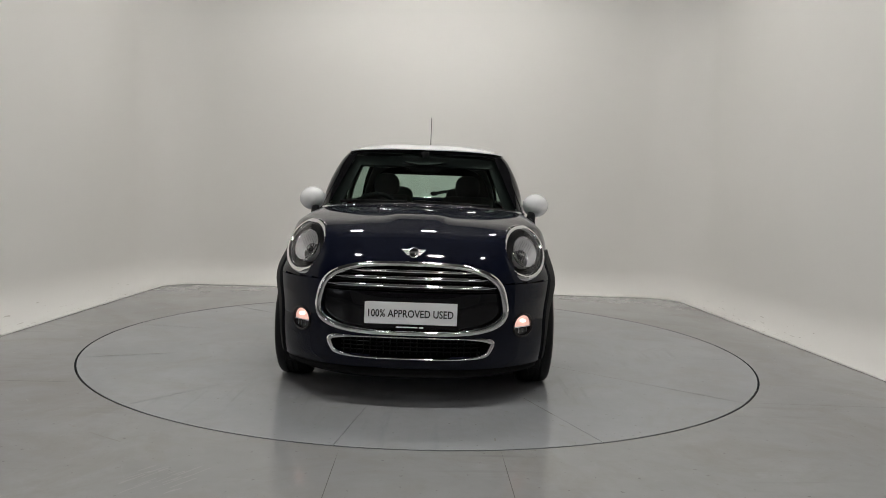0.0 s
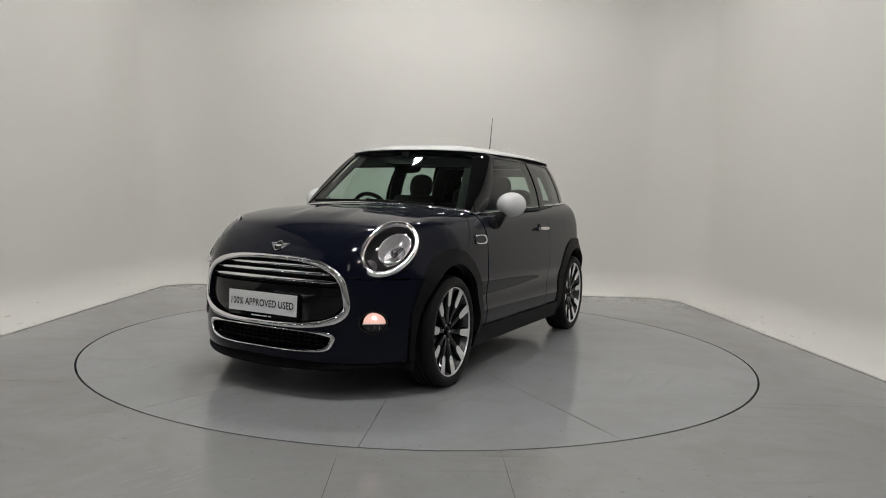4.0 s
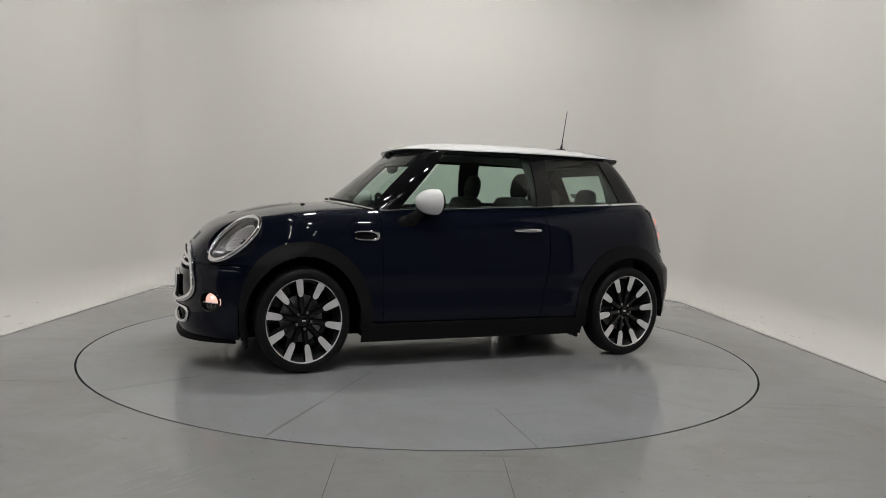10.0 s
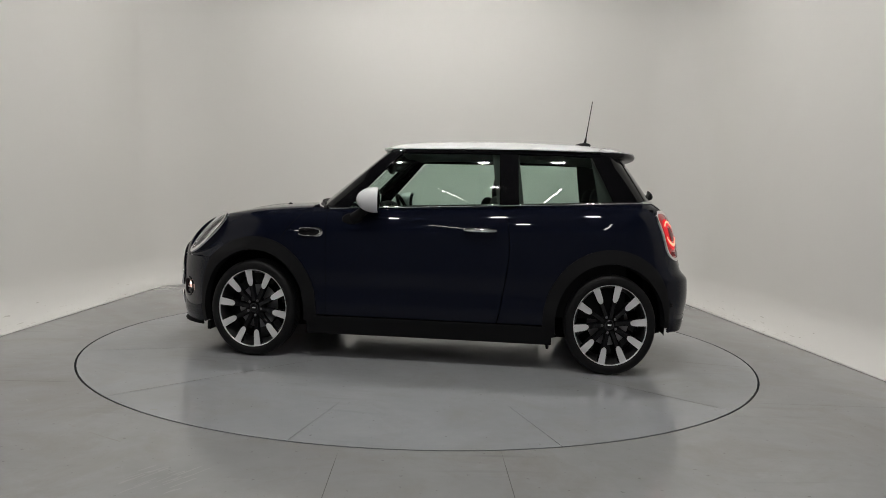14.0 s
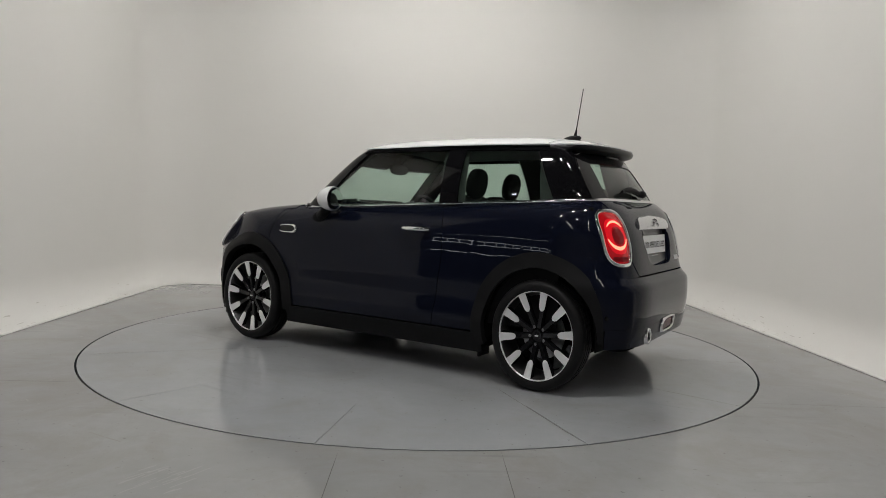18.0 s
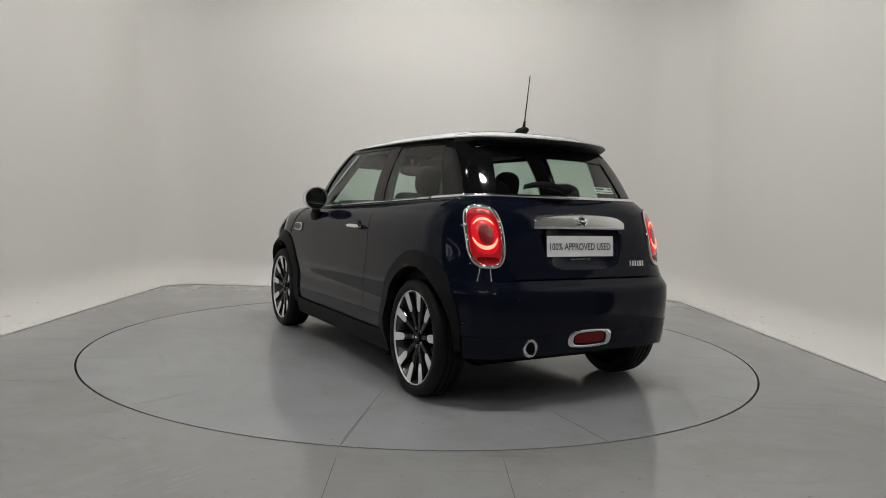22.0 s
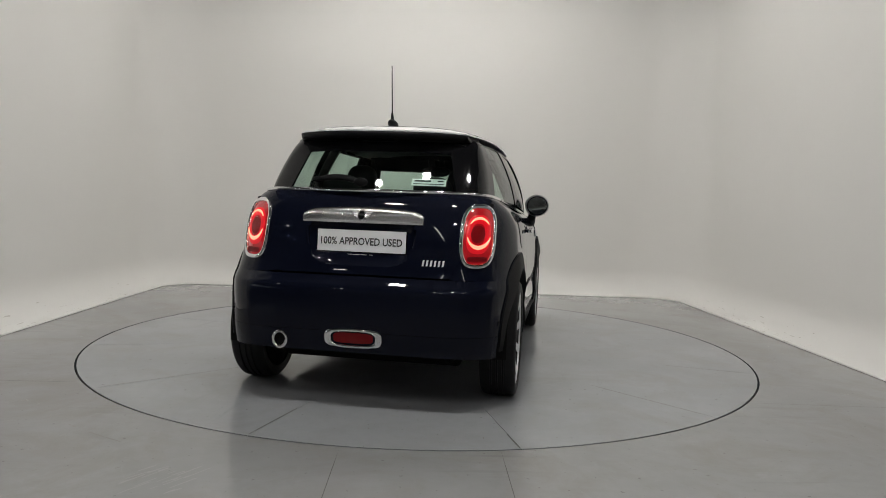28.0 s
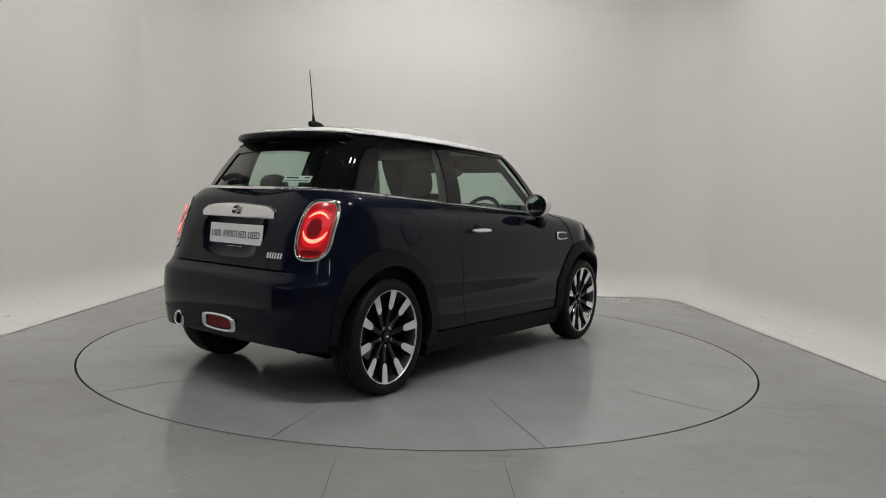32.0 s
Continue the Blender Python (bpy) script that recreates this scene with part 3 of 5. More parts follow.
def squircle(cy, cz, ry, rz, power, n):
    a = np.linspace(0, 2 * np.pi, n, endpoint=False)
    c, s = np.cos(a), np.sin(a)
    e = 2.0 / power
    return cy + ry * np.sign(c) * np.abs(c) ** e, cz + rz * np.sign(s) * np.abs(s) ** e


def front_cast(y, z, f=lower, tail=False):
    y, z = np.asarray(y, float), np.asarray(z, float)
    sx = -1 if tail else 1
    return cast(f, np.stack([np.full_like(y, sx * 2.3), y, z], -1), (-sx, 0, 0), 2.0, 160)


def disc_points(cy, cz, ry, rz, power, rings, n, tail=False, lean=0.0):
    """Grid of rings from the middle to the rim of a rounded outline on nose or tail."""
    oy, oz = squircle(0, 0, ry, rz, power, n)
    k = np.asarray(rings)[:, None]
    return front_cast(cy + k * oy[None] * (1 - lean * k * oz[None] / rz), cz + k * oz[None], tail=tail)


LAMP_C = np.array((1.662, 0.626, 0.759))
LAMP_N = np.array((0.617, 0.413, 0.670))
LAMP_U = np.array((-0.037, 0.866, -0.499))
LAMP_V = np.array((-0.786, 0.283, 0.549))
LAMP_RU, LAMP_RV = 0.135, 0.196


def in_lamp(p, grow=0.0):
    q = p * np.array((1, 0, 1)) + np.abs(p) * np.array((0, 1, 0)) - LAMP_C
    return (np.hypot(q @ LAMP_U / (LAMP_RU + grow), q @ LAMP_V / (LAMP_RV + grow)) < 1) & (np.abs(q @ LAMP_N) < 0.16)


GRILLE_AT = (0.0, 0.535, 0.508, 0.162, 3.2, 0.075)
LOW_AT = (0.0, 0.300, 0.440, 0.052, 4.4, -0.065)
TAIL_AT = (0.634, 0.850, 0.082, 0.143, 3.1)


def inside(p, at, grow=0.0):
    power = at[4] if len(at) > 4 else 2.0
    z = (p[..., 2] - at[1]) / (at[3] + grow)
    lean = at[5] if len(at) > 5 else 0.0
    y = (np.abs(p[..., 1]) - at[0]) / ((at[2] + grow) * (1 - lean * np.clip(z, -1.2, 1.2)))
    return np.abs(y) ** power + np.abs(z) ** power < 1


def build_panels(car):
    # bonnet, wrapping down to the wings
    def bonnet_points(nu, nv):
        u, v = np.meshgrid(span(0, 1, nu), span(-1, 1, nv), indexing="ij")
        turn = np.clip((u - 0.45) / 0.55, 0, 1)
        edge = 0.971 + 0.3 * (0.405 - 0.80 / np.tan(np.radians(np.clip(96 * np.abs(v), 55, 96))))
        b0 = np.where(np.abs(v) < 0.652, 0.865, edge)
        bx = np.where(u < 0.45, b0 + (u / 0.45) * (1.42 - b0), 1.42)
        lean = np.radians(turn ** 1.1 * 72)
        a = np.radians(96 * v)
        d = np.stack([np.sin(lean), np.cos(lean) * np.sin(a), np.cos(lean) * np.cos(a)], -1)
        o = np.stack([bx, np.zeros_like(u), np.full_like(u, 0.56)], -1)
        return cast(lower, o + d * 1.6, -d, 1.6)
    P = bonnet_points(150, 270)
    hole = lambda p: in_arch(p, 0.435) | ((p[..., 2] < 0.618) & (p[..., 0] > 1.3)) | ((p[..., 2] < 0.45)) | in_lamp(p, -0.002) | (inside(p, GRILLE_AT, -0.004) & (p[..., 0] > 1.6))
    sheet("bonnet", P, lower, PAINT, car, hole=hole, label="navy metallic bonnet wrapping over the wings")
    # front bumper
    s, z = np.meshgrid(span(0, 0.42, 70), span(0.194, 0.612, 32), indexing="ij")
    P = hull_points(s, z, lower)
    P = np.concatenate([P[::-1] * (1, -1, 1), P[1:]])
    hole = lambda p: in_arch(p, 0.40) | inside(p, GRILLE_AT, -0.006) | inside(p, LOW_AT, -0.006) | (p[..., 0] < 1.3) | (np.hypot(np.abs(p[..., 1]) - 0.629, p[..., 2] - 0.403) < 0.060)
    sheet("front_bumper", P, lower, PAINT, car, hole=hole, label="navy painted front bumper")
    s, z = np.meshgrid(span(0, 0.200, 60), span(0.170, 0.190, 7), indexing="ij")
    P = hull_points(s, z, lower)
    P = np.concatenate([P[::-1] * (1, -1, 1), P[1:]])
    P = P + slope(lower, P) * (0.038 * np.clip(1 - np.abs(P[..., 1] / 0.74) ** 2, 0, 1) * np.clip((0.190 - P[..., 2]) / 0.010, 0.2, 1))[..., None]
    sheet("front_lip", P, lower, LIP, car, hole=lambda p: in_arch(p, 0.43), label="black plastic lip under the bumper")
    # tail bumper, painted above and black below
    for name, z0, z1, mat, lab in (("rear_bumper", 0.376, 0.640, PAINT, "navy painted rear bumper"), ("rear_valance", 0.272, 0.3745, PAINT, "navy painted rear valance")):
        s, z = np.meshgrid(span(0.58, 1.0, 70), span(0, 1, 18), indexing="ij")
        low = z0 - (0.010 * np.clip((0.86 - s) / 0.08, 0, 1) if z0 < 0.3 else 0.0)
        z = low + (z1 - low) * z
        P = hull_points(s, z, lower)
        P = np.concatenate([P, P[-2::-1] * (1, -1, 1)])
        sheet(name, P, lower, mat, car, hole=lambda p: in_arch(p, 0.40) | (p[..., 0] > -1.3), label=lab)
    # tailgate
    y, z = np.meshgrid(span(-1, 1, 60), span(0, 1, 40), indexing="ij")
    zz = 0.648 + 0.397 * z
    yy = y * (0.60 - 0.10 * np.clip(1 - z / 0.55, 0, 1) ** 1.5)
    P = front_cast(yy, zz, tail=True)
    pocket = (0.0, 0.805, 0.302, 0.122, 4.0, -0.09)
    sheet("tailgate", P, lower, PAINT, car, offset=0.003, hole=lambda p: inside(p, pocket, -0.004) | inside(p, TAIL_AT, -0.004), label="navy painted tailgate")
    for m in (False, True):
        # shut line between the wing and the side scuttle
        k = span(0, 1, 14)
        P = cast(lower, np.stack([0.885 + 0.170 * k ** 0.85, np.full_like(k, 1.3), 0.932 - 0.172 * k ** 1.15], -1), (0, -1, 0))
        N = slope(lower, P)
        tube("wing_shut_line", P + N * 0.0002, N, 0.0045, 0.002, DARK, car, closed=False, seg=4, mirror=m)
        # side scuttle between bonnet and door
        P = side_points(lambda v: 0.7195 + 0.025 * v, lambda v: 1.190 - 0.180 * v, const(0.285), lambda x: belt(x) + 0.012, 16, 40, lower)
        sheet("side_scuttle", P, lower, PAINT, car, offset=-0.003, mirror=m, hole=lambda p: in_arch(p, 0.425))
        # door
        rear = curve((0.0, 0.3, 0.6, 0.85, 1.0), (-0.478, -0.520, -0.548, -0.53, -0.47))
        P = side_points(lambda v: rear(v), lambda v: 0.716 + 0.025 * v, const(0.285), lambda x: belt(x) + 0.012, 60, 44, lower)
        sheet("door", P, lower, PAINT, car, mirror=m, label="navy painted door")
        # quarter panel
        s, v = np.meshgrid(span(0, 1, 70), span(0, 1, 40), indexing="ij")
        x0 = rear(v) - 0.006
        z = 0.285 + (belt(-1.0) + 0.012 - 0.285) * v
        u0 = 0.3 + (1.15 - x0) / 2.3 * 0.4
        ss = u0 + (0.945 - u0) * s
        z = np.minimum(0.285 + (1.045 - 0.285 + 0.03 * s) * v, 1.062) - 0.035 * (1 - s) * v
        P = hull_points(ss, z, lower)
        sheet("quarter_panel", P, lower, PAINT, car, mirror=m, label="navy painted rear quarter",
              hole=lambda p: in_arch(p, 0.425) | ((p[..., 2] < 0.645) & (p[..., 0] < -1.25)) | inside(p, TAIL_AT, -0.004) & (p[..., 0] < -1.4) | ((np.abs(p[..., 1]) < 0.586 - 0.10 * np.clip(1 - (p[..., 2] - 0.648) / 0.218, 0, 1) ** 1.5) & (p[..., 0] < -1.5)))
        # sill
        P = side_points(const(-0.86), const(0.86), const(0.165), const(0.277), 30, 8, lower)
        sheet("sill", P, lower, PLASTIC, car, offset=0.012, mirror=m, label="black plastic side sill")
        # wheel arch cladding
        for x in (1.2475, -1.2475):
            lo, hi = (-16, 189) if x > 0 else (-14, 181)
            a, r = np.meshgrid(np.radians(span(lo, hi, 60)), span(0.372, 0.456, 7), indexing="ij")
            out = np.degrees(a) if x > 0 else 180 - np.degrees(a)  # narrows towards the bumper
            r = 0.372 + (r - 0.372) * (0.36 + 0.64 * np.clip((out - 4) / 44, 0, 1))
            gx, gz = x + r * np.cos(a), HUB_Z + r * np.sin(a)
            P = cast(lower, np.stack([gx, np.full_like(gx, 1.3), gz], -1), (0, -1, 0))
            P = np.where(np.abs(P[..., 1:2]) < 0.4, np.stack([gx, np.full_like(gx, 0.7), gz], -1), P)
            bulge = 0.010 + 0.012 * np.clip((0.45 - r) / 0.08, 0, 1) * np.clip((out - 4) / 44, 0.3, 1)
            P = P + np.stack([0 * bulge, bulge, 0 * bulge], -1)
            sheet("arch_cladding", P, lower, PLASTIC, car, thick=0.05, mirror=m, label="black plastic wheel arch")
    # underside, dark inner wings and the cabin floor
    solid("underbody", box((3.20, 1.06, 0.10), (0.16, 0, 0.215), 0.02), DARK, car)
    solid("floor_pan", box((1.62, 1.60, 0.09), (0.0, 0, 0.205), 0.02), DARK, car)
    for x, s in WHEELS:
        a, y = np.meshgrid(np.radians(span(-8, 188, 30)), span(0.50, 0.80 if x > 0 else 0.81, 4), indexing="ij")
        r = 0.378 - 0.010 * (y > 0.75)
        P = np.stack([x + r * np.cos(a), s * y, HUB_Z + r * np.sin(a)], -1)
        raw("arch_liner", P.reshape(-1, 3), grid_faces(30, 4), DARK, car)
        solid("wheel_well", box((0.82, 0.06, 0.48), (x, s * 0.50, 0.46), 0.03), DARK, car)
        flap = (-0.835, s * 0.735, 0.158) if x < 0 else (1.600, s * 0.700, 0.172)
        solid("arch_flap", box((0.022, 0.14, 0.05) if x < 0 else (0.03, 0.14, 0.06), flap, 0.012), PLASTIC, car)
    for s in (1, -1):
        P = cast(lower, np.array([[-1.66, 1.3, 0.436]]), (0, -1, 0))[0]
        solid("parking_sensor", ball((0.013, 0.006, 0.012), P * (1, s, 1), 14, 8), BLACK_GLOSS, car)
    solid("inner_nose", box((0.25, 1.0, 0.42), (1.70, 0, 0.44), 0.05), DARK, car)
    solid("inner_tail", box((0.12, 1.0, 0.46), (-1.60, 0, 0.56), 0.03), DARK, car)


ROOF_SEAM = -1.25


def build_house(car):
    z_hi = lambda x: 1.345 + 0.010 * np.clip((0.4 - np.asarray(x)) / 1.0, 0, 1) - 0.012 * np.clip((-0.9 - np.asarray(x)) / 0.5, 0, 1)
    z_lo = lambda x: belt(x) + 0.004
    # roof
    x, y = np.meshgrid(span(-1.470, 0.462, 70), span(-1, 1, 51), indexing="ij")
    edge = curve((-1.47, -1.35, -1.2, -0.5, 0.1, 0.485), (0.510, 0.535, 0.570, 0.622, 0.620, 0.575))
    low = curve((-1.47, -0.5, 0.2, 0.485), (1.366, 1.362, 1.352, 1.351))
    xx = x - 0.145 * np.abs(y) ** 2.2 * np.clip((x + 0.2) / 0.685, 0, 1) + 0.15 * np.abs(y) ** 2.6 * np.clip((-0.9 - x) / 0.535, 0, 1)
    yy = y * edge(x)
    crown = roof_z(x) + 0.013 + 0.007 * np.clip((-0.2 - x) / 0.8, 0, 1)
    end = np.clip((0.462 - x) / 0.20, 0, 1)
    tail = np.clip((x + 1.470) / 0.16, 0, 1)
    crown = low(x) + (crown - low(x)) * (1 - 0.62 * (1 - end) ** 2.4) * (1 - 0.72 * (1 - tail) ** 2)
    zz = low(x) + (crown - low(x)) * (1 - np.abs(y) ** 3.4) ** 0.85
    P = np.stack([xx, yy, zz], -1)
    sheet("roof", P, lambda p: p[..., 2] - 5, WHITE_PAINT, car, thick=0.006, label="white painted roof")
    k = span(-0.985, 0.985, 40)
    xs = np.full_like(k, ROOF_SEAM)
    top = low(xs) + (roof_z(xs) + 0.013 + 0.007 * np.clip((-0.2 - xs) / 0.8, 0, 1) - low(xs)) * (1 - np.abs(k) ** 3.4) ** 0.85
    tube("roof_seam", np.stack([xs + 0.15 * np.abs(k) ** 2.6 * np.clip((-0.9 - xs) / 0.535, 0, 1), k * edge(xs), top + 0.0004], -1), np.tile((0, 0, 1.0), (40, 1)), 0.004, 0.002, DARK, car, closed=False, seg=4)
    # black spoiler under its tail: one wedge with a rounded lip and closed ends
    row = [(a, 0.0) for a in span(-1.27, -1.472, 10)] + [(-1.477, 0.007), (-1.477, 0.016), (-1.470, 0.026), (-1.455, 0.035), (-1.43, 0.044), (-1.40, 0.053), (-1.36, 0.064), (-1.31, 0.074), (-1.27, 0.078)]
    x, y = np.meshgrid([a for a, _ in row], span(-1, 1, 41), indexing="ij")
    drop = np.array([b for _, b in row])[:, None]
    tail = np.clip((x + 1.470) / 0.16, 0, 1)
    crown = low(x) + (roof_z(x) + 0.020 - low(x)) * (1 - 0.72 * (1 - tail) ** 2)
    top = low(x) + (crown - low(x)) * (1 - np.abs(y) ** 3.4) ** 0.85 - 0.0075
    P = np.stack([x + 0.15 * np.abs(y) ** 2.6 * np.clip((-0.9 - x) / 0.535, 0, 1), y * (edge(x) + 0.003), top - drop * (1 - 0.35 * np.abs(y) ** 8)], -1)
    n = len(row)
    raw("spoiler", P.reshape(-1, 3), grid_faces(n, 41) + [tuple(i * 41 + j for i in range(n)) for j in (0, 40)], SPOILER, car, "black wedge-shaped roof spoiler")
    # windscreen
    v, y = np.meshgrid(span(0, 1, 24), span(-1, 1, 36), indexing="ij")
    z = 0.955 + 0.41 * v + 0.03 * (1 - y ** 2) * (1 - v) * 1.0
    yw = 0.728 - 0.152 * v
    P = cast(house, np.stack([np.full_like(z, 1.6), y * yw, z], -1), (-1, 0, 0))
    sheet("windscreen", P, house, GLASS, car, offset=-0.004, thick=0.004, label="tinted windscreen")
    for s in (1, -1):
        v, k = np.meshgrid(span(0, 1, 20), span(0, 1, 6), indexing="ij")
        edge_y = 0.726 - 0.152 * v
        P = cast(house, np.stack([np.full_like(v, 1.6), s * (edge_y - 0.062 * (1 - k)), 0.958 + 0.405 * v + 0.03 * (1 - v) * (1 - k)], -1), (-1, 0, 0))
        sheet("windscreen_border", P, house, BLACK_GLOSS, car, offset=0.000, thick=0.003, label="black printed border of the windscreen")
    # rear window
    v, y = np.meshgrid(span(0, 1, 20), span(-1, 1, 30), indexing="ij")
    z = 1.058 + 0.28 * v
    P = cast(house, np.stack([np.full_like(z, -2.2), y * (0.585 - 0.075 * v), z], -1), (1, 0, 0))
    sheet("rear_window", P, house, GLASS, car, offset=-0.004, thick=0.004, label="tinted rear window")
    v, y = np.meshgrid(span(0, 1, 6), span(-1, 1, 30), indexing="ij")
    z = 1.262 - 0.014 * np.abs(y) ** 4 + (0.088 + 0.014 * np.abs(y) ** 4) * v
    P = cast(house, np.stack([np.full_like(z, -2.2), y * 0.50, z], -1), (1, 0, 0))
    sheet("rear_window_band", P, house, BLACK_GLOSS, car, offset=0.002, thick=0.004, label="black band along the top of the rear window")
    y, v = np.meshgrid(span(-0.11, 0.11, 12), span(0, 1, 3), indexing="ij")
    P = cast(house, np.stack([np.full_like(y, -2.2), y, 1.312 + 0.012 * v], -1), (1, 0, 0))
    sheet("brake_light", P, house, LAMP_DARK, car, offset=0.008, thick=0.006, label="unlit high brake light")
    v, y = np.meshgrid(span(0, 1, 4), span(-1, 1, 30), indexing="ij")
    z = 1.338 + 0.03 * v - 0.012 * y ** 2
    P = cast(house, np.stack([np.full_like(z, 1.6), y * 0.56, z], -1), (-1, 0, 0))
    sheet("windscreen_band", P, house, BLACK_GLOSS, car, offset=0.001, thick=0.004, label="black band along the top of the windscreen")
    for m in (False, True):
        def pane(name, x0, x1, z0, z1, mat, nu=16, nv=12, off=0.0, th=0.01, lab=""):
            P = side_points(x0, x1, z0, z1, nu, nv, house)
            return sheet(name, P, house, mat, car, offset=off, thick=th, mirror=m, label=lab)
        wf = lambda v: 0.600 - 0.395 * v      # front edge of the door glass
        b0 = lambda v: -0.470 + 0.015 * v     # door glass to pillar
        b1 = lambda v: -0.605 + 0.02 * v     # pillar to quarter glass
        c0 = lambda v: -1.262 + 0.17 * v      # quarter glass to rear pillar
        c1 = lambda v: -1.50 + 0.20 * v
        gl_hi = lambda x: z_hi(x) - 0.026
        pane("door_window", b0, wf, z_lo, gl_hi, GLASS, off=-0.006, th=0.004, lab="tinted side window")
        pane("quarter_window", c0, b1, z_lo, gl_hi, GLASS, off=-0.004, th=0.004, lab="tinted rear side window")
        pane("centre_pillar", b1, b0, z_lo, z_hi, BLACK_GLOSS, 6, 12)
        pane("rear_pillar", c1, c0, z_lo, z_hi, BLACK_GLOSS, 10, 12)
        pane("roof_rail", const(-1.30), const(0.33), gl_hi, z_hi, BLACK_GLOSS, 30, 4, 0.002)
        # front pillar, from the windscreen's edge to the door glass
        v = span(0, 1, 16)
        e0 = cast(house, np.stack([np.full_like(v, 1.6), 0.722 - 0.150 * v, 0.955 + 0.41 * v], -1), (-1, 0, 0))
        xx = wf(v)
        zz = z_lo(xx) + (z_hi(xx) - z_lo(xx)) * v
        e1 = cast(house, np.stack([xx, np.full_like(v, 1.3), zz], -1), (0, -1, 0))
        w = span(0, 1, 7)[None, :, None]
        P = pull(house, e0[:, None] * (1 - w) + e1[:, None] * w)
        sheet("front_pillar", P, house, BLACK_GLOSS, car, offset=0.003, mirror=m, label="gloss black front pillar")
        # pillar between quarter and rear window
        e0 = cast(house, np.stack([np.full_like(v, -2.2), 0.488 - 0.085 * v, 1.052 + 0.29 * v], -1), (1, 0, 0))
        xx = c1(v) + 0.012
        zz = z_lo(xx) + (z_hi(xx) - z_lo(xx)) * v
        e1 = cast(house, np.stack([xx, np.full_like(v, 1.3), zz], -1), (0, -1, 0))
        P = pull(house, e0[:, None] * (1 - w) + e1[:, None] * w)
        sheet("corner_pillar", P, house, BLACK_GLOSS, car, offset=0.003, mirror=m)
        # bright strip along the belt
        x = span(-1.16, 0.735, 50)
        P = cast(lower, np.stack([x, np.full_like(x, 1.3), belt(x)], -1), (0, -1, 0))
        tube("belt_trim", P + (0, 0.004, 0.004), slope(lower, P), 0.022, 0.016, CHROME, car, closed=False, mirror=m, label="chrome strip under the side windows")


def build_wheel(car, x, s, phase, data):
    """One wheel, its spokes turned by phase; alike meshes are shared."""
    at = np.array((x, s * 0.752, HUB_Z)) * REAL + SHIFT
    flip = pose(*at, 0, 0, 0 if s > 0 else 180)

    def bit(name, parent, mat, make, label=""):
        if name not in data:
            v, f = make()
            me = bpy.data.meshes.new(name)
            me.from_pydata((np.asarray(v) * REAL).tolist(), [], [tuple(int(i) for i in q) for q in f])
            me.materials.append(mat)
            me.shade_smooth()
            me.set_sharp_from_angle(angle=radians(35))
            data[name] = me
        ob = new(name.split("|")[0], data[name])
        ob.parent = parent
        if label:
            ob["label"] = label
        return ob

    def body():
        v, f = lathe([(0.0, 0.052), (0.05, 0.052), (0.068, 0.044), (0.075, 0.02)], 40)
        bv, bf = lathe([(0.243, 0.086), (0.232, 0.060), (0.218, 0.0), (0.222, -0.09), (0.0, -0.09)], 64)
        return np.concatenate([v, bv]), list(f) + [tuple(i + len(v) for i in q) for q in bf]

    def spoke(k):
        def make():
            v, f = [], []
            a = 2 * math.pi * k / 10 + radians(phase)
            c, sn = math.cos(a), math.sin(a)
            for r, w, y in ((0.040, 0.015, 0.060), (0.10, 0.014, 0.066), (0.17, 0.017, 0.078), (0.236, 0.024, 0.088)):
                for side, dy in ((-1.35, -0.030), (-1, -0.004), (-0.75, 0.0), (0.75, 0.0), (1, -0.004), (1.35, -0.030)):
                    v.append((r * c - side * w * sn, y + dy, r * sn + side * w * c))
            for i in range(3):
                for j in range(5):
                    f.append((i * 6 + j, i * 6 + j + 1, i * 6 + j + 7, i * 6 + j + 6))
            return v, f
        return make

    def blade(k):
        def make():
            a = 2 * math.pi * k / 10 + radians(phase)
            c, sn = math.cos(a), math.sin(a)
            v = []
            prof = ((0.139, 0.0), (0.1405, 0.006), (0.144, 0.0105), (0.150, 0.0145), (0.160, 0.0180), (0.178, 0.0200), (0.205, 0.0212), (0.2385, 0.0238))
            top = lambda r: 0.0775 + (r - 0.165) * 0.16 + 0.0015
            for r, w in prof:
                for side in (-1, 1):
                    v.append((r * c - side * w * sn, top(r), r * sn + side * w * c))
            f = [(2 * i, 2 * i + 1, 2 * i + 3, 2 * i + 2) for i in range(len(prof) - 1)]
            n = len(v)
            v += [(q[0], q[1] - 0.004, q[2]) for q in v]
            loop = [0] + [2 * i for i in range(1, len(prof))] + [2 * i + 1 for i in range(len(prof) - 1, -1, -1)]
            f += [(loop[i], loop[i + 1], loop[i + 1] + n, loop[i] + n) for i in range(len(loop) - 1)]
            return v, f
        return make

    def tyre():
        prof = [(0.243, 0.092), (0.252, 0.100), (0.272, 0.104), (0.290, 0.098), (0.300, 0.086), (0.3045, 0.070), (TYRE_R, 0.045)]
        for g in (0.035, 0.0, -0.035):
            prof += [(TYRE_R, g + 0.006), (0.299, g + 0.004), (0.299, g - 0.004), (TYRE_R, g - 0.006)]
        prof += [(TYRE_R, -0.06), (0.300, -0.086), (0.285, -0.10), (0.243, -0.095)]
        return lathe(prof, 72)

    wheel = bit("wheel", car, BLACK_GLOSS, body, "gloss black ten-spoke alloy wheel")
    wheel.matrix_basis = flip
    bit("tyre", wheel, RUBBER, tyre, "black road tyre")
    bit("rim_lip", wheel, SATIN, lambda: lathe([(0.2465, 0.088), (0.2465, 0.094), (0.2425, 0.0945), (0.2395, 0.090), (0.2395, 0.084)], 72, True), "machined silver rim edge")
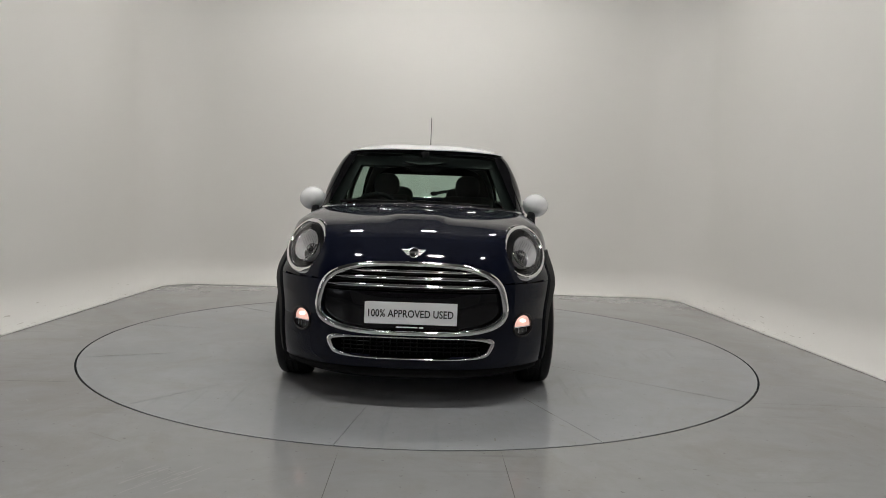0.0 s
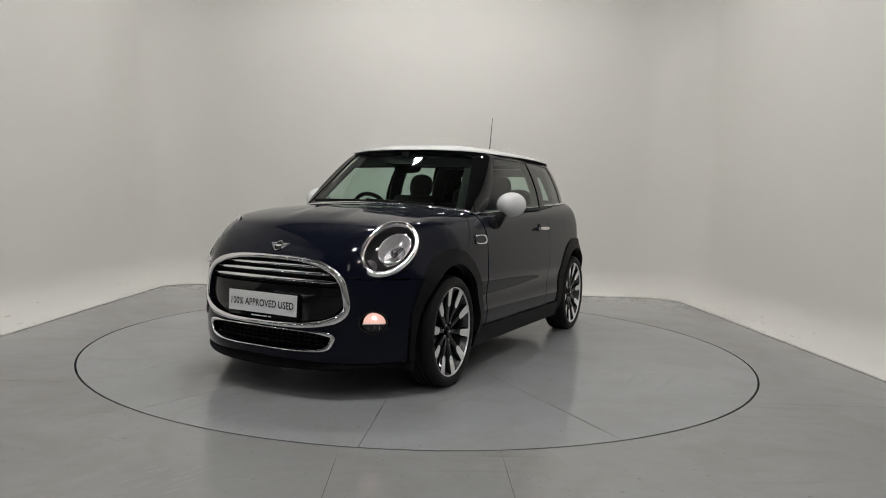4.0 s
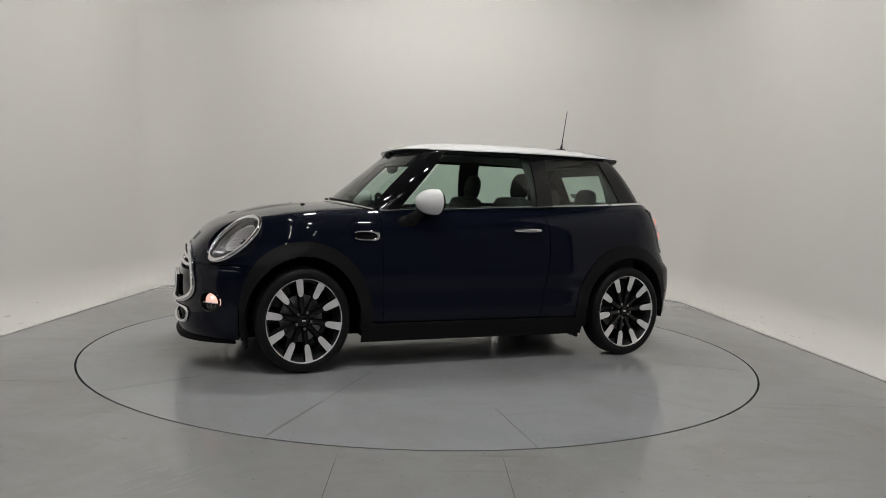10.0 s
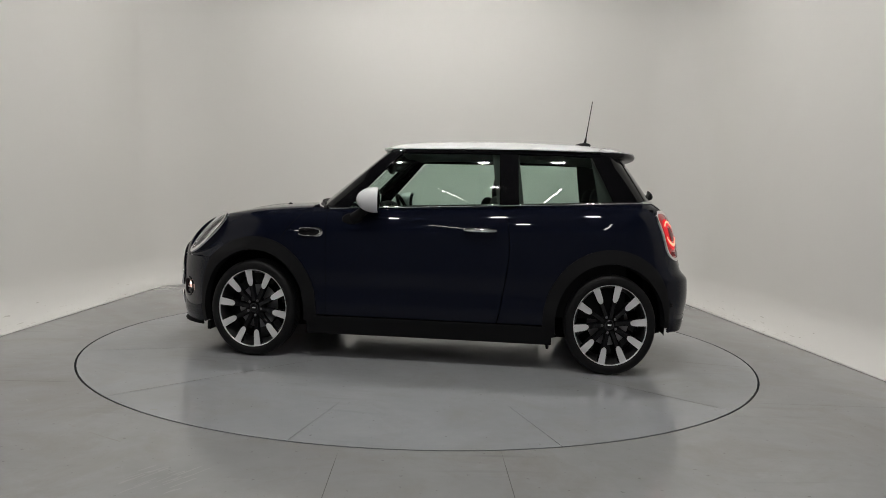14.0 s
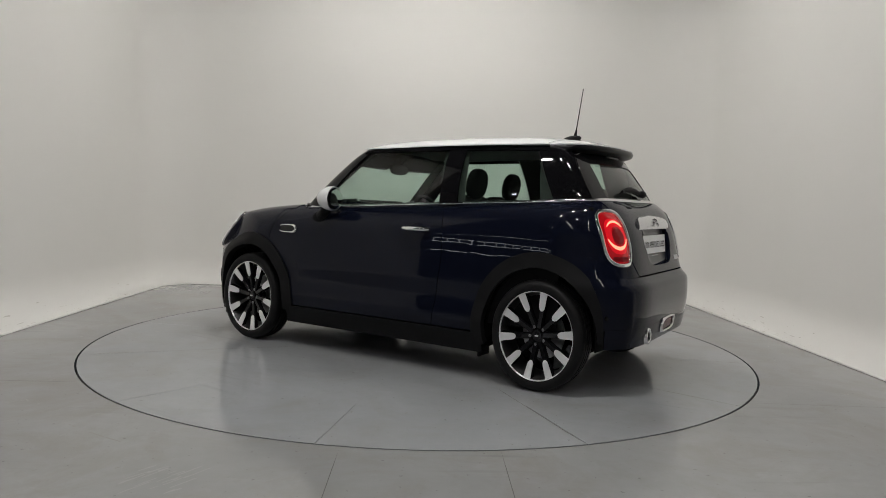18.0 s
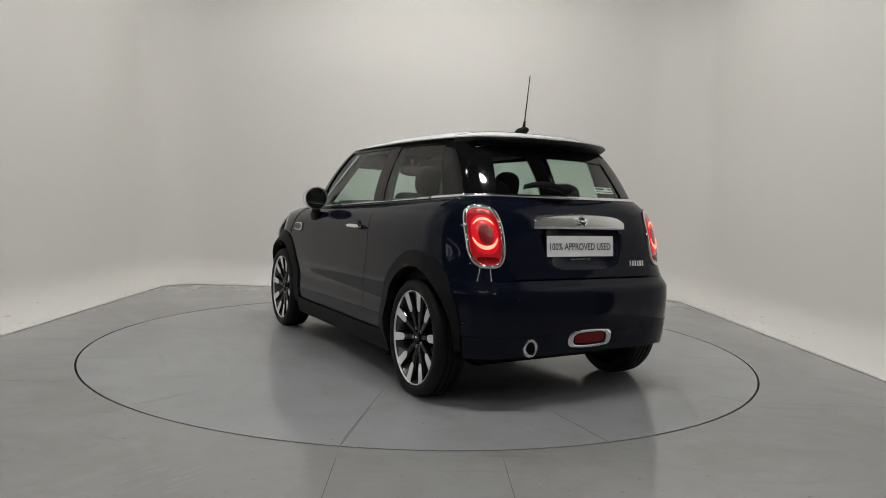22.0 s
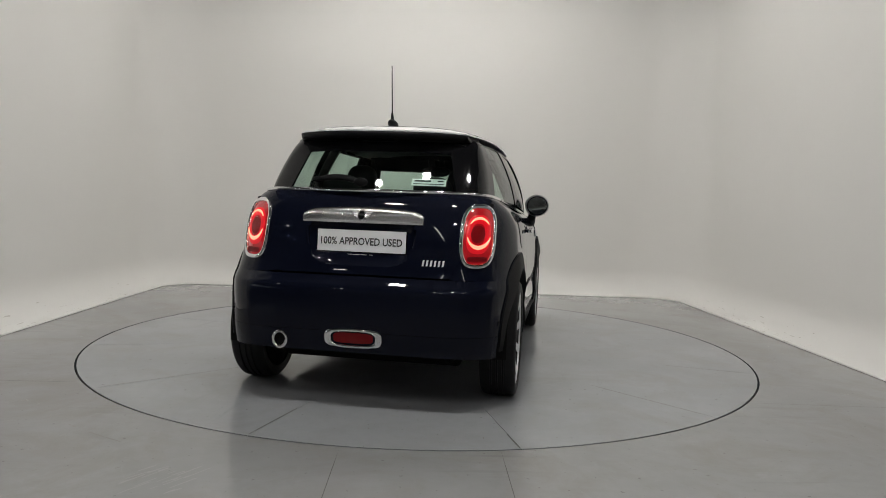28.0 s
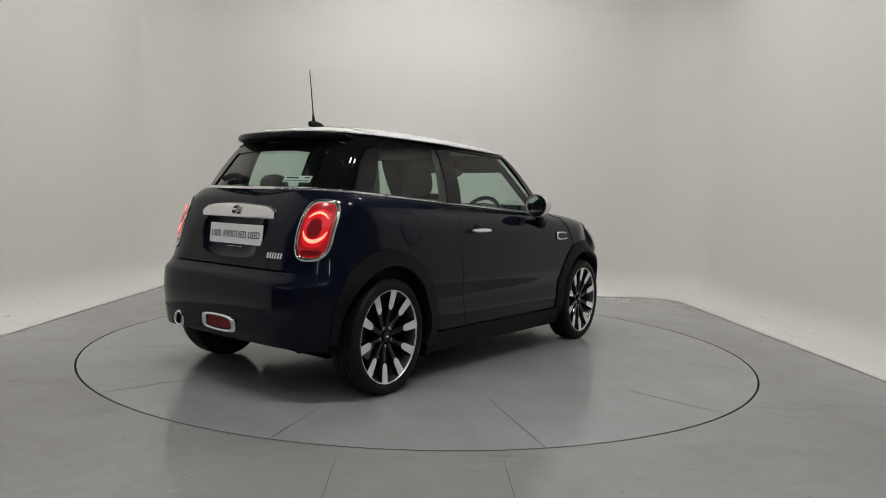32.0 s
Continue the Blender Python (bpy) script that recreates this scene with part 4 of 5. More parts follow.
    for k in range(10):
        bit("spoke|%d|%d" % (k, phase), wheel, BLACK_GLOSS, spoke(k))
        bit("spoke_face|%d|%d" % (k, phase), wheel, SATIN, blade(k), "machined silver spoke end")
    bit("brake_disc", wheel, LAMP_GREY, lambda: lathe([(0.06, -0.03), (0.14, -0.03), (0.14, -0.05), (0.06, -0.05)], 40, True), "steel brake disc")
    bit("rim_barrel", wheel, BARREL, lambda: lathe([(0.2395, 0.080), (0.228, 0.055), (0.2165, 0.0), (0.2165, -0.080)], 64), "dark grey inner rim")
    for k in range(5):
        a = math.radians(phase + 36 + 72 * k)
        def nut(a=a):
            v, f = lathe([(0.0, 0.064), (0.007, 0.064), (0.009, 0.060), (0.009, 0.045)], 10)
            return v + (0.050 * math.cos(a), 0, 0.050 * math.sin(a)), f
        bit("wheel_nut|%d|%d" % (k, phase), wheel, LAMP_GREY, nut)
    cap = bit("hub_cap", wheel, BLACK_GLOSS, lambda: lathe([(0.0, 0.070), (0.024, 0.068), (0.028, 0.06)], 28))
    bit("cap_ring", cap, LAMP_DARK, lambda: lathe([(0.029, 0.062), (0.029, 0.069), (0.025, 0.071), (0.024, 0.066)], 28, True))
    bit("cap_mark", cap, SATIN, lambda: ([(-0.012, 0.0715, -0.004), (0.012, 0.0715, -0.004), (0.012, 0.0715, 0.004), (-0.012, 0.0715, 0.004)], [(0, 1, 2, 3)]))
    return wheel


def ring_on(at, n=72, tail=False, side=1, grow=0.0):
    """An outline on nose or tail: points and normals."""
    power = at[4] if len(at) > 4 else 2.0
    y, z = squircle(at[0] * side, at[1], at[2] + grow, at[3] + grow, power, n)
    if len(at) > 5:
        y = y * (1 - at[5] * (z - at[1]) / at[3])
    P = front_cast(y, z, tail=tail)
    return P, slope(lower, P)


def dish(name, at, rings, depth, mat, parent, side=1, tail=False, n=48, label=""):
    """A round piece that follows the body: depth(k) moves ring k along x (forward on the nose, backward on the tail)."""
    power = at[4] if len(at) > 4 else 2.0
    P = disc_points(at[0] * side, at[1], at[2], at[3], power, rings, n, tail, at[5] if len(at) > 5 else 0.0)
    s = -1 if tail else 1
    for i, k in enumerate(rings):
        P[i, :, 0] += s * depth(k)
    f = grid_faces(len(rings), n, False, True)
    if tail:
        f = [q[::-1] for q in f]
    return raw(name, P.reshape(-1, 3), f, mat, parent, label)


def text_mesh(words):
    """Letters as flat points one unit wide and one unit high, and their faces."""
    cu = bpy.data.curves.new("letters", "FONT")
    cu.body, cu.size, cu.resolution_u, cu.offset = words, 1.0, 3, 0.016
    ob = new("letters", cu)
    me = bpy.data.meshes.new_from_object(ob.evaluated_get(bpy.context.evaluated_depsgraph_get()))
    v = np.array([q.co for q in me.vertices])
    f = [tuple(q.vertices) for q in me.polygons]
    bpy.data.objects.remove(ob)
    bpy.data.curves.remove(cu)
    bpy.data.meshes.remove(me)
    lo, hi = v.min(0), v.max(0)
    return np.stack([(v[:, 0] - (lo[0] + hi[0]) / 2) / (hi[0] - lo[0]), (v[:, 1] - (lo[1] + hi[1]) / 2) / (hi[1] - lo[1])], 1), f


def number_plate(car, x, z, lean, s, mark):
    """A dealer's plate facing along s; mark: the letters' points and faces."""
    def put(v):
        v = np.asarray(v, float)
        c, sn = math.cos(radians(lean)), math.sin(radians(lean))
        return np.stack([x + s * (v[:, 2] * c - v[:, 1] * sn), s * v[:, 0], z + v[:, 1] * c + v[:, 2] * sn], 1)

    def slab(name, w, h, cx, cy, d0, d1, mat, parent, label=""):
        v = [(cx + a * w / 2, cy + b * h / 2, d) for d in (d0, d1) for a, b in ((-1, -1), (1, -1), (1, 1), (-1, 1))]
        f = [(4, 5, 6, 7), (0, 3, 2, 1)] + [(i, (i + 1) % 4, (i + 1) % 4 + 4, i + 4) for i in range(4)]
        return raw(name, put(v), f, mat, parent, label, smooth=False)
    plate = slab("plate", 0.502, 0.106, 0, 0, 0.0, 0.008, PLATE_WHITE, car, "silver dealer plate with black capitals")
    slab("plate_holder", 0.512, 0.130, 0, -0.010, -0.014, 0.004, BLACK_GLOSS, plate, "black plate holder")
    for i, w in enumerate((0.030, 0.042, 0.036, 0.022)):
        slab("small_print", w, 0.006, -0.062 + 0.040 * i, -0.068, 0.004, 0.0055, PLATE_WHITE, plate)
    v = np.column_stack([mark[0][:, 0] * 0.462, mark[0][:, 1] * 0.037 - 0.002, np.full(len(mark[0]), 0.0092)])
    raw("lettering", put(v), mark[1], INK, plate, "black capitals reading 100% APPROVED USED", smooth=False)
    return plate


def winged_badge(car, at, s, w):
    """A round badge with bars for wings, flat on nose or tail."""
    x, z = at
    P = front_cast([0.0], [z], tail=s < 0)[0]
    n = slope(lower, P[None])[0]
    up = np.array((0, 0, 1.0)) - n * n[2]
    up /= np.linalg.norm(up)
    rt = np.array((0, s, 0.0))
    put = lambda a, b, d: P + rt * a + up * b + n * d
    t = np.linspace(0, 2 * np.pi, 28, endpoint=False)
    ring = np.array([put(0.20 * w * math.cos(q), 0.26 * w * math.sin(q), 0.006) for q in t])
    badge = tube("badge", ring, np.tile(n, (28, 1)), 0.007, 0.006, CHROME, car, label="chrome winged round badge")
    core = np.array([put(0, 0, 0.007)] + [put(0.19 * w * math.cos(q), 0.25 * w * math.sin(q), 0.004) for q in t])
    raw("badge_core", core, [(0, 1 + i, 1 + (i + 1) % 28) for i in range(28)], BLACK_GLOSS, badge)
    raw("badge_bar", [put(a, b, d) for d in (0.0065, 0.0085) for a, b in ((-0.15 * w, -0.05 * w), (0.15 * w, -0.05 * w), (0.15 * w, 0.05 * w), (-0.15 * w, 0.05 * w))],
        [(4, 5, 6, 7), (0, 1, 5, 4), (1, 2, 6, 5), (2, 3, 7, 6), (3, 0, 4, 7)], CHROME, badge, smooth=False)
    for sd in (-1, 1):
        for l0, l1, h in ((0.20, 0.54, 0.15), (0.22, 0.46, 0.065), (0.22, 0.39, -0.02), (0.21, 0.32, -0.10)):
            a0, a1, hh = sd * l0 * w, sd * l1 * w, h * w
            quad = ((a0, hh - 0.012 * w), (a1 - sd * 0.03 * w, hh - 0.012 * w), (a1, hh + 0.014 * w), (a0, hh + 0.014 * w))
            f = [(4, 5, 6, 7), (0, 1, 5, 4), (1, 2, 6, 5), (2, 3, 7, 6), (3, 0, 4, 7)]
            raw("badge_wing", [put(a, b, d) for d in (0.001, 0.006) for a, b in quad], f if sd > 0 else [q[::-1] for q in f], SATIN, badge, smooth=False)


RED = glowing("red_lamp_lens", (0.78, 0.006, 0.016), 0.28, (0.18, 0.003, 0.004))
RED.node_tree.nodes["Principled BSDF"].inputs["Coat Weight"].default_value = 1.0
RED_HOT = glowing("red_light_guide", (1.0, 0.24, 0.15), 2.2, (0.5, 0.02, 0.02))
RED_BRIGHT = glowing("red_lamp_inner_glow", (0.90, 0.010, 0.022), 0.52, (0.3, 0.004, 0.006))
RED_DARK = material("unlit_red_lens", (0.20, 0.007, 0.010), 0.15, 0.0, Specular_IOR_Level=0.25)
RED_MID = glowing("dim_red_lens", (0.5, 0.006, 0.009), 0.09, (0.16, 0.005, 0.007))
WARM = glowing("lit_fog_lamp", (1.0, 0.56, 0.47), 0.72, (0.6, 0.5, 0.45))
HOT = glowing("hot_bulb", (1.0, 0.80, 0.70), 2.6, (0.8, 0.8, 0.8))
LAMP_DARK = material("lamp_bowl_dark", (0.05, 0.05, 0.053), 0.25, 0.6)
LAMP_MID = material("lamp_bowl_grey_glass", (0.115, 0.115, 0.12), 0.24, 0.6)
LAMP_SILVER = material("lamp_reflector_silver", (0.94, 0.94, 0.95), 0.12, 0.35)
LAMP_GREY = material("lamp_bowl_grey", (0.30, 0.30, 0.31), 0.30, 0.8)


def build_front(car, mark):
    # headlamps
    t = np.linspace(0, 2 * np.pi, 56, endpoint=False)

    def bowl(name, cu, cv, ru, rv, rings, depth, mat, parent, s, label="", flutes=0.0):
        """Rings in the lamp's own plane, moved along its axis by depth(k), with upright flutes."""
        P = np.array([[LAMP_C + LAMP_U * (cu + ru * k * math.cos(q)) + LAMP_V * (cv + rv * k * math.sin(q)) + LAMP_N * (depth(k) + flutes * (k * math.cos(q) * 3.5 % 1.0) * (1 - k)) for q in t] for k in rings])
        f = grid_faces(len(rings), 56, False, True)
        return raw(name, P.reshape(-1, 3) * (1, s, 1), f if s > 0 else [q[::-1] for q in f], mat, parent, label)
    for s in (1, -1):
        m = s < 0
        fine = [0.0, 0.15, 0.3, 0.45, 0.6, 0.75, 0.88, 1.0]
        lamp = bowl("headlamp", 0, 0, LAMP_RU, LAMP_RV, fine, lambda k: -0.075 * (1 - k ** 4), LAMP_MID, car, s, "round headlamp with clear lens and chrome ring")
        bowl("lens", 0, 0, LAMP_RU - 0.008, LAMP_RV - 0.008, fine, lambda k: 0.008 + 0.030 * (1 - k ** 2.2), CLEAR, lamp, s, "clear domed lens")
        ring = np.array([LAMP_C + LAMP_U * ((LAMP_RU - 0.007) * math.cos(q)) + LAMP_V * ((LAMP_RV - 0.007) * math.sin(q)) + LAMP_N * (0.006 + 0.010 * max(0.0, -math.cos(q))) for q in t])
        tube("chrome_ring", ring, np.tile(LAMP_N, (56, 1)), 0.032 + 0.012 * np.clip(-0.7 * np.cos(t) - 0.7 * np.sin(t), 0, 1), 0.030, CHROME, lamp, label="chrome headlamp ring", mirror=m)
        rim = [LAMP_C + LAMP_U * ((LAMP_RU + e) * math.cos(q)) + LAMP_V * ((LAMP_RV + e) * math.sin(q)) + LAMP_N * h for e, h in ((0.002, 0.002), (0.006, -0.03), (0.012, -0.10)) for q in t]
        f = grid_faces(3, 56, False, True)
        raw("lamp_surround", np.array(rim) * (1, s, 1), f if s > 0 else [q[::-1] for q in f], PAINT, lamp)
        # reflector cup to the outside, with bulb, lip and ribs
        cup = bowl("reflector", 0.016, 0.030, 0.077, 0.113, span(0.0, 1.0, 22), lambda k: -0.090 * (1 - k ** 3) - 0.008, LAMP_SILVER, lamp, s, "fluted chrome reflector", 0.018)
        at = (LAMP_C + LAMP_U * 0.016 + LAMP_V * 0.030 - LAMP_N * 0.045) * (1, s, 1)
        solid("bulb_shield", ball((0.022, 0.022, 0.022), at, 16, 10), LAMP_DARK, lamp, "dark bulb shield")
        solid("bulb", ball((0.010, 0.010, 0.011), at + LAMP_N * (1, s, 1) * 0.022, 12, 8), CHROME, lamp)
        ring = np.array([LAMP_C + LAMP_U * (0.016 + 0.078 * math.cos(q)) + LAMP_V * (0.030 + 0.114 * math.sin(q)) - LAMP_N * 0.006 for q in t])
        tube("reflector_rim", ring, np.tile(LAMP_N, (56, 1)), 0.006, 0.012, CHROME, lamp, mirror=m)
        for k in range(7):
            e = -0.105 + 0.025 * k
            pts = np.array([LAMP_C + LAMP_U * (0.016 + e * 0.56) + LAMP_V * (0.030 + h * 0.086 * math.sqrt(max(0.0, 1 - (e / 0.115) ** 2))) - LAMP_N * (0.012 + 0.045 * (1 - (e / 0.115) ** 2) * (1 - h * h)) for h in span(-1, 1, 9)])
            tube("reflector_rib", pts, np.tile(LAMP_N, (9, 1)), 0.003, 0.004, LAMP_GREY, cup, closed=False, seg=4, mirror=m)
        bowl("indicator", -0.030, -0.120, 0.040, 0.035, [0.0, 0.5, 1.0], lambda k: -0.05 - 0.02 * (1 - k), LAMP_GREY, lamp, s)
        # fog lamps
        fog = (0.629, 0.403, 0.057, 0.057)
        lampf = dish("fog_lamp", fog, [0.0, 0.5, 1.0], lambda k: -0.05, BLACK_GLOSS, car, s, n=32, label="round fog lamp, upper half lit")
        P, N = ring_on(fog, 40, side=s)
        tube("fog_ring", P + N * 0.002, N, 0.014, 0.012, BLACK_GLOSS, lampf)
        dish("lit_half", (0.629, 0.403, 0.048, 0.048), [0.0, 0.4, 0.8, 1.0], lambda k: -0.022 - 0.014 * (1 - k * k), WARM, lampf, s, n=32, label="glowing warm white daytime light")
        arc = np.linspace(math.pi + 0.18, 2 * math.pi - 0.18, 20)
        g = np.array([[(s * (0.629 + 0.050 * math.cos(q)), 0.403 + 0.050 * (math.sin(q) * k - 0.18 * (1 - k))) for q in arc] for k in (0.0, 0.5, 1.0)])
        P = front_cast(g[..., 0], g[..., 1]) + (-0.012, 0, 0)
        raw("fog_lens", P.reshape(-1, 3), grid_faces(3, 20), LAMP_DARK, lampf, "dark lower half of the lens")
        y = span(0.629 - 0.047, 0.629 + 0.047, 12)
        P = front_cast(s * y, np.full_like(y, 0.395)) + (-0.009, 0, 0)
        tube("fog_bar", P, np.tile((1.0, 0, 0), (12, 1)), 0.006, 0.004, LAMP_SILVER, lampf, closed=False, seg=6, label="silver bar across the lens")
        for e in (-0.022, 0.004, 0.026):
            z = span(0.366, 0.386, 4)
            P = front_cast(np.full_like(z, s * (0.629 + e)), z) + (-0.009, 0, 0)
            tube("fog_rib", P, np.tile((1.0, 0, 0), (4, 1)), 0.005, 0.004, LAMP_GREY, lampf, closed=False, seg=4)
        q = front_cast([s * 0.632], [0.424])[0]
        solid("fog_bulb", ball((0.006, 0.017, 0.009), q + (-0.014, 0, 0), 14, 8), HOT, lampf, "bright bulb")
    # grille
    gr = dish("grille", GRILLE_AT, [0.0, 0.5, 0.9, 1.0], lambda k: -0.050, DARK, car, n=96, label="black grille in a broad chrome frame")
    P, N = ring_on(GRILLE_AT, 120)
    wide = 0.025 + 0.020 * (np.abs(P[:, 1]) / 0.53) ** 2
    tube("grille_frame", P + N * 0.008, N, wide, 0.024, CHROME, gr, label="chrome grille frame")
    for z, half in ((0.667, 0.345), (0.634, 0.430), (0.597, 0.470)):
        y = span(-half, half, 40)
        P = front_cast(y, np.full_like(y, z)) + (-0.012, 0, 0)
        taper = np.clip((half - np.abs(y)) / 0.06, 0.15, 1)
        tube("grille_bar", P, np.tile((0.80, 0, 0.60), (40, 1)), 0.021 * taper, 0.008 * taper, CHROME, gr, closed=False, label="chrome grille bar")
    for z in (0.655, 0.619, 0.578):
        y = span(-0.46, 0.46, 24)
        P = front_cast(y, np.full_like(y, z)) + (-0.036, 0, 0)
        tube("grille_fin", P, np.tile((1.0, 0, 0), (24, 1)), 0.012, 0.02, PLASTIC, gr, closed=False)
    # gloss panel behind the plate
    y, z = np.meshgrid(span(-1, 1, 40), span(0, 1, 8), indexing="ij")
    zz = 0.392 + 0.178 * z
    half = 0.505 * np.clip(1 - np.abs((zz - 0.535) / 0.168) ** 2.55, 0, 1) ** (1 / 2.55)
    P = front_cast(y * half, zz)
    sheet("grille_panel", P, lower, BLACK_GLOSS, gr, offset=-0.014, thick=0.02, label="gloss black panel behind the plate")
    number_plate(car, 2.006, 0.470, 2, 1, mark)
    # lower intake
    low = dish("lower_intake", LOW_AT, [0.0, 0.5, 1.0], lambda k: -0.055, DARK, car, n=80, label="black mesh air intake in a chrome frame")
    P, N = ring_on(LOW_AT, 110)
    wide = 0.008 + 0.020 * np.clip((np.abs(P[:, 1]) - 0.30) / 0.15, 0, 1)
    tube("intake_frame", P + N * 0.006, N, wide, 0.018, CHROME, low, label="chrome intake frame")
    for z in (0.277, 0.298, 0.319):
        y = span(-0.385, 0.385, 20)
        P = front_cast(y, np.full_like(y, z)) + (-0.035, 0, 0)
        tube("intake_bar", P, np.tile((1.0, 0, 0), (20, 1)), 0.006, 0.02, PLASTIC, low, closed=False)
    for y0 in span(-0.37, 0.37, 21):
        z = span(0.262, 0.338, 4)
        P = front_cast(np.full_like(z, y0), z) + (-0.038, 0, 0)
        tube("intake_bar", P, np.tile((1.0, 0, 0), (4, 1)), 0.005, 0.016, PLASTIC, low, closed=False, seg=4)
    winged_badge(car, (1.93, 0.752), 1, 0.125)
    # washer jets and wipers
    for s in (1, -1):
        q = cast(lower, np.array([[1.17, s * 0.27, 1.6]]), (0, 0, -1.0))[0]
        solid("washer_jet", ball((0.018, 0.014, 0.009), q, 12, 8), PLASTIC, car)
    for y0, y1, z0, z1 in ((-0.10, -0.58, 0.998, 0.992), (0.47, -0.05, 0.984, 1.004)):
        y, z = span(y0, y1, 16), span(z0, z1, 16)
        P = cast(house, np.stack([np.full_like(y, 1.6), y, z], -1), (-1, 0, 0))
        N = slope(house, P)
        w = tube("wiper", P + N * 0.016, N, 0.010, 0.010, PLASTIC, car, closed=False, label="black windscreen wiper")
        tube("wiper_blade", P + N * 0.006, N, 0.008, 0.012, RUBBER, w, closed=False)
    # cowl and the bright line at the foot of the windscreen
    y = span(-0.765, 0.765, 60)
    z = 0.952 + 0.036 * (1 - (y / 0.765) ** 2)
    P = cast(house, np.stack([np.full_like(y, 1.6), y * 0.925, z + 0.006], -1), (-1, 0, 0))
    N = slope(house, P)
    tube("cowl", P + N * 0.004 + (0.0, 0, -0.004), N, 0.030, 0.020, PLASTIC, car, closed=False, label="black cowl under the windscreen")
    tube("cowl_trim", P + N * 0.014 + (0.014, 0, -0.010), N, 0.014, 0.014, CHROME, car, closed=False, label="chrome line at the foot of the windscreen")


def build_sides(car):
    for m, s in ((False, 1), (True, -1)):
        # mirrors
        arm = solid("mirror_arm", rod(0.040, 0.026, (0.545, 0.800, 0.890), (0.440, 0.825, 0.965), 14), PLASTIC, car, mirror=m, label="door mirror on a black arm")
        foot = cast(lower, np.array([[0.555, 1.3, 0.885]]), (0, -1, 0))[0]
        solid("mirror_foot", ball((0.075, 0.022, 0.042), foot, 18, 10), PLASTIC, arm, mirror=m)
        bm = ball((0.132, 0.098, 0.079), (0.388, 0.856, 1.012), 28, 18, (0, 0, -8))
        bmesh.ops.bisect_plane(bm, geom=bm.verts[:] + bm.edges[:] + bm.faces[:], plane_co=(0.366, 0.856, 1.01), plane_no=(-1, -0.14, 0), clear_outer=True)
        solid("mirror_cap", bm, WHITE_PAINT, arm, mirror=m, label="white painted mirror cap")
        bm = ball((0.016, 0.088, 0.070), (0.366, 0.860, 1.012), 28, 14, (0, 0, 8))
        solid("mirror_rim", bm, BLACK_GLOSS, arm, mirror=m)
        a = np.linspace(0, 2 * np.pi, 28, endpoint=False)
        ring = [(0.3460 - 0.14 * 0.078 * math.cos(q), 0.862 + 0.078 * math.cos(q), 1.012 + 0.061 * math.sin(q)) for q in a]
        v = np.array([(0.3460, 0.862, 1.012)] + ring) * (1, s, 1)
        f = [(0, 1 + (i + 1) % 28, 1 + i) for i in range(28)]
        raw("mirror_glass", v, f if s > 0 else [q[::-1] for q in f], BARE, arm, "mirror glass", smooth=False)
        # door handle with its dark cup
        q = cast(lower, np.array([[-0.348, 1.3, 0.850]]), (0, -1, 0))[0]
        h = solid("door_handle", ball((0.116, 0.013, 0.0135), q + (0, 0.034, 0), 20, 10, power=0.75), CHROME, car, mirror=m, label="chrome door handle")
        solid("handle_post", ball((0.020, 0.020, 0.012), q + (-0.088, 0.016, 0.0), 12, 8), CHROME, h, mirror=m)
        solid("handle_post", ball((0.020, 0.020, 0.012), q + (0.088, 0.016, 0.0), 12, 8), CHROME, h, mirror=m)
        solid("handle_cup", ball((0.066, 0.005, 0.044), q + (0.005, 0.0, -0.006), 22, 8), PAINT, h, mirror=m)
        # side repeater in its chrome frame
        q = cast(lower, np.array([[0.850, 1.3, 0.800]]), (0, -1, 0))[0]
        a = np.radians(span(28, 332, 40))
        gx = q[0] + 0.083 * np.sign(np.cos(a)) * np.abs(np.cos(a)) ** 0.6
        gz = q[2] + 0.024 * np.sign(np.sin(a)) * np.abs(np.sin(a)) ** 0.7 + 0.02 * (gx - q[0]) * 0.2
        P = cast(lower, np.stack([gx, np.full_like(gx, 1.3), gz], -1), (0, -1, 0))
        N = slope(lower, P)
        wide = 0.010 + 0.014 * np.clip((q[0] - 0.03 - gx) / 0.05, 0, 1)
        fr = tube("side_repeater", P + N * 0.004, N, wide, 0.014, CHROME, car, closed=False, mirror=m, label="chrome framed side repeater")
        v = np.concatenate([[P.mean(0) + (0, 0.004, 0)], P + N * 0.003]) * (1, s, 1)
        f = [(0, 1 + (i + 1) % 40, 1 + i) for i in range(40)]
        raw("repeater_lens", v, f if s < 0 else [k[::-1] for k in f], BLACK_GLOSS, fr)
    # round fuel flap on the right
    a = np.linspace(0, 2 * np.pi, 48, endpoint=False)
    gx, gz = -1.062 + 0.088 * np.cos(a), 0.864 + 0.086 * np.sin(a)
    P = cast(lower, np.stack([gx, np.full_like(gx, 1.3), gz], -1), (0, -1, 0))
    N = slope(lower, P)
    flap = tube("fuel_flap", P, N, 0.006, 0.004, DARK, car, mirror=True, label="round fuel flap")
    k = np.array([0.0, 0.3, 0.6, 0.85, 0.96])[:, None]
    P = cast(lower, np.stack([-1.062 + k * 0.088 * np.cos(a), np.full((5, 48), 1.3), 0.864 + k * 0.086 * np.sin(a)], -1), (0, -1, 0)) + (0, 0.003, 0)
    raw("flap_cover", P.reshape(-1, 3) * (1, -1, 1), grid_faces(5, 48, False, True), PAINT, flap)
    # antenna
    base = cast(lambda p: p[..., 2] - roof_z(p[..., 0]) - 0.032, np.array([[-1.085, 0.0, 1.7]]), (0, 0, -1.0), 1.0)[0]
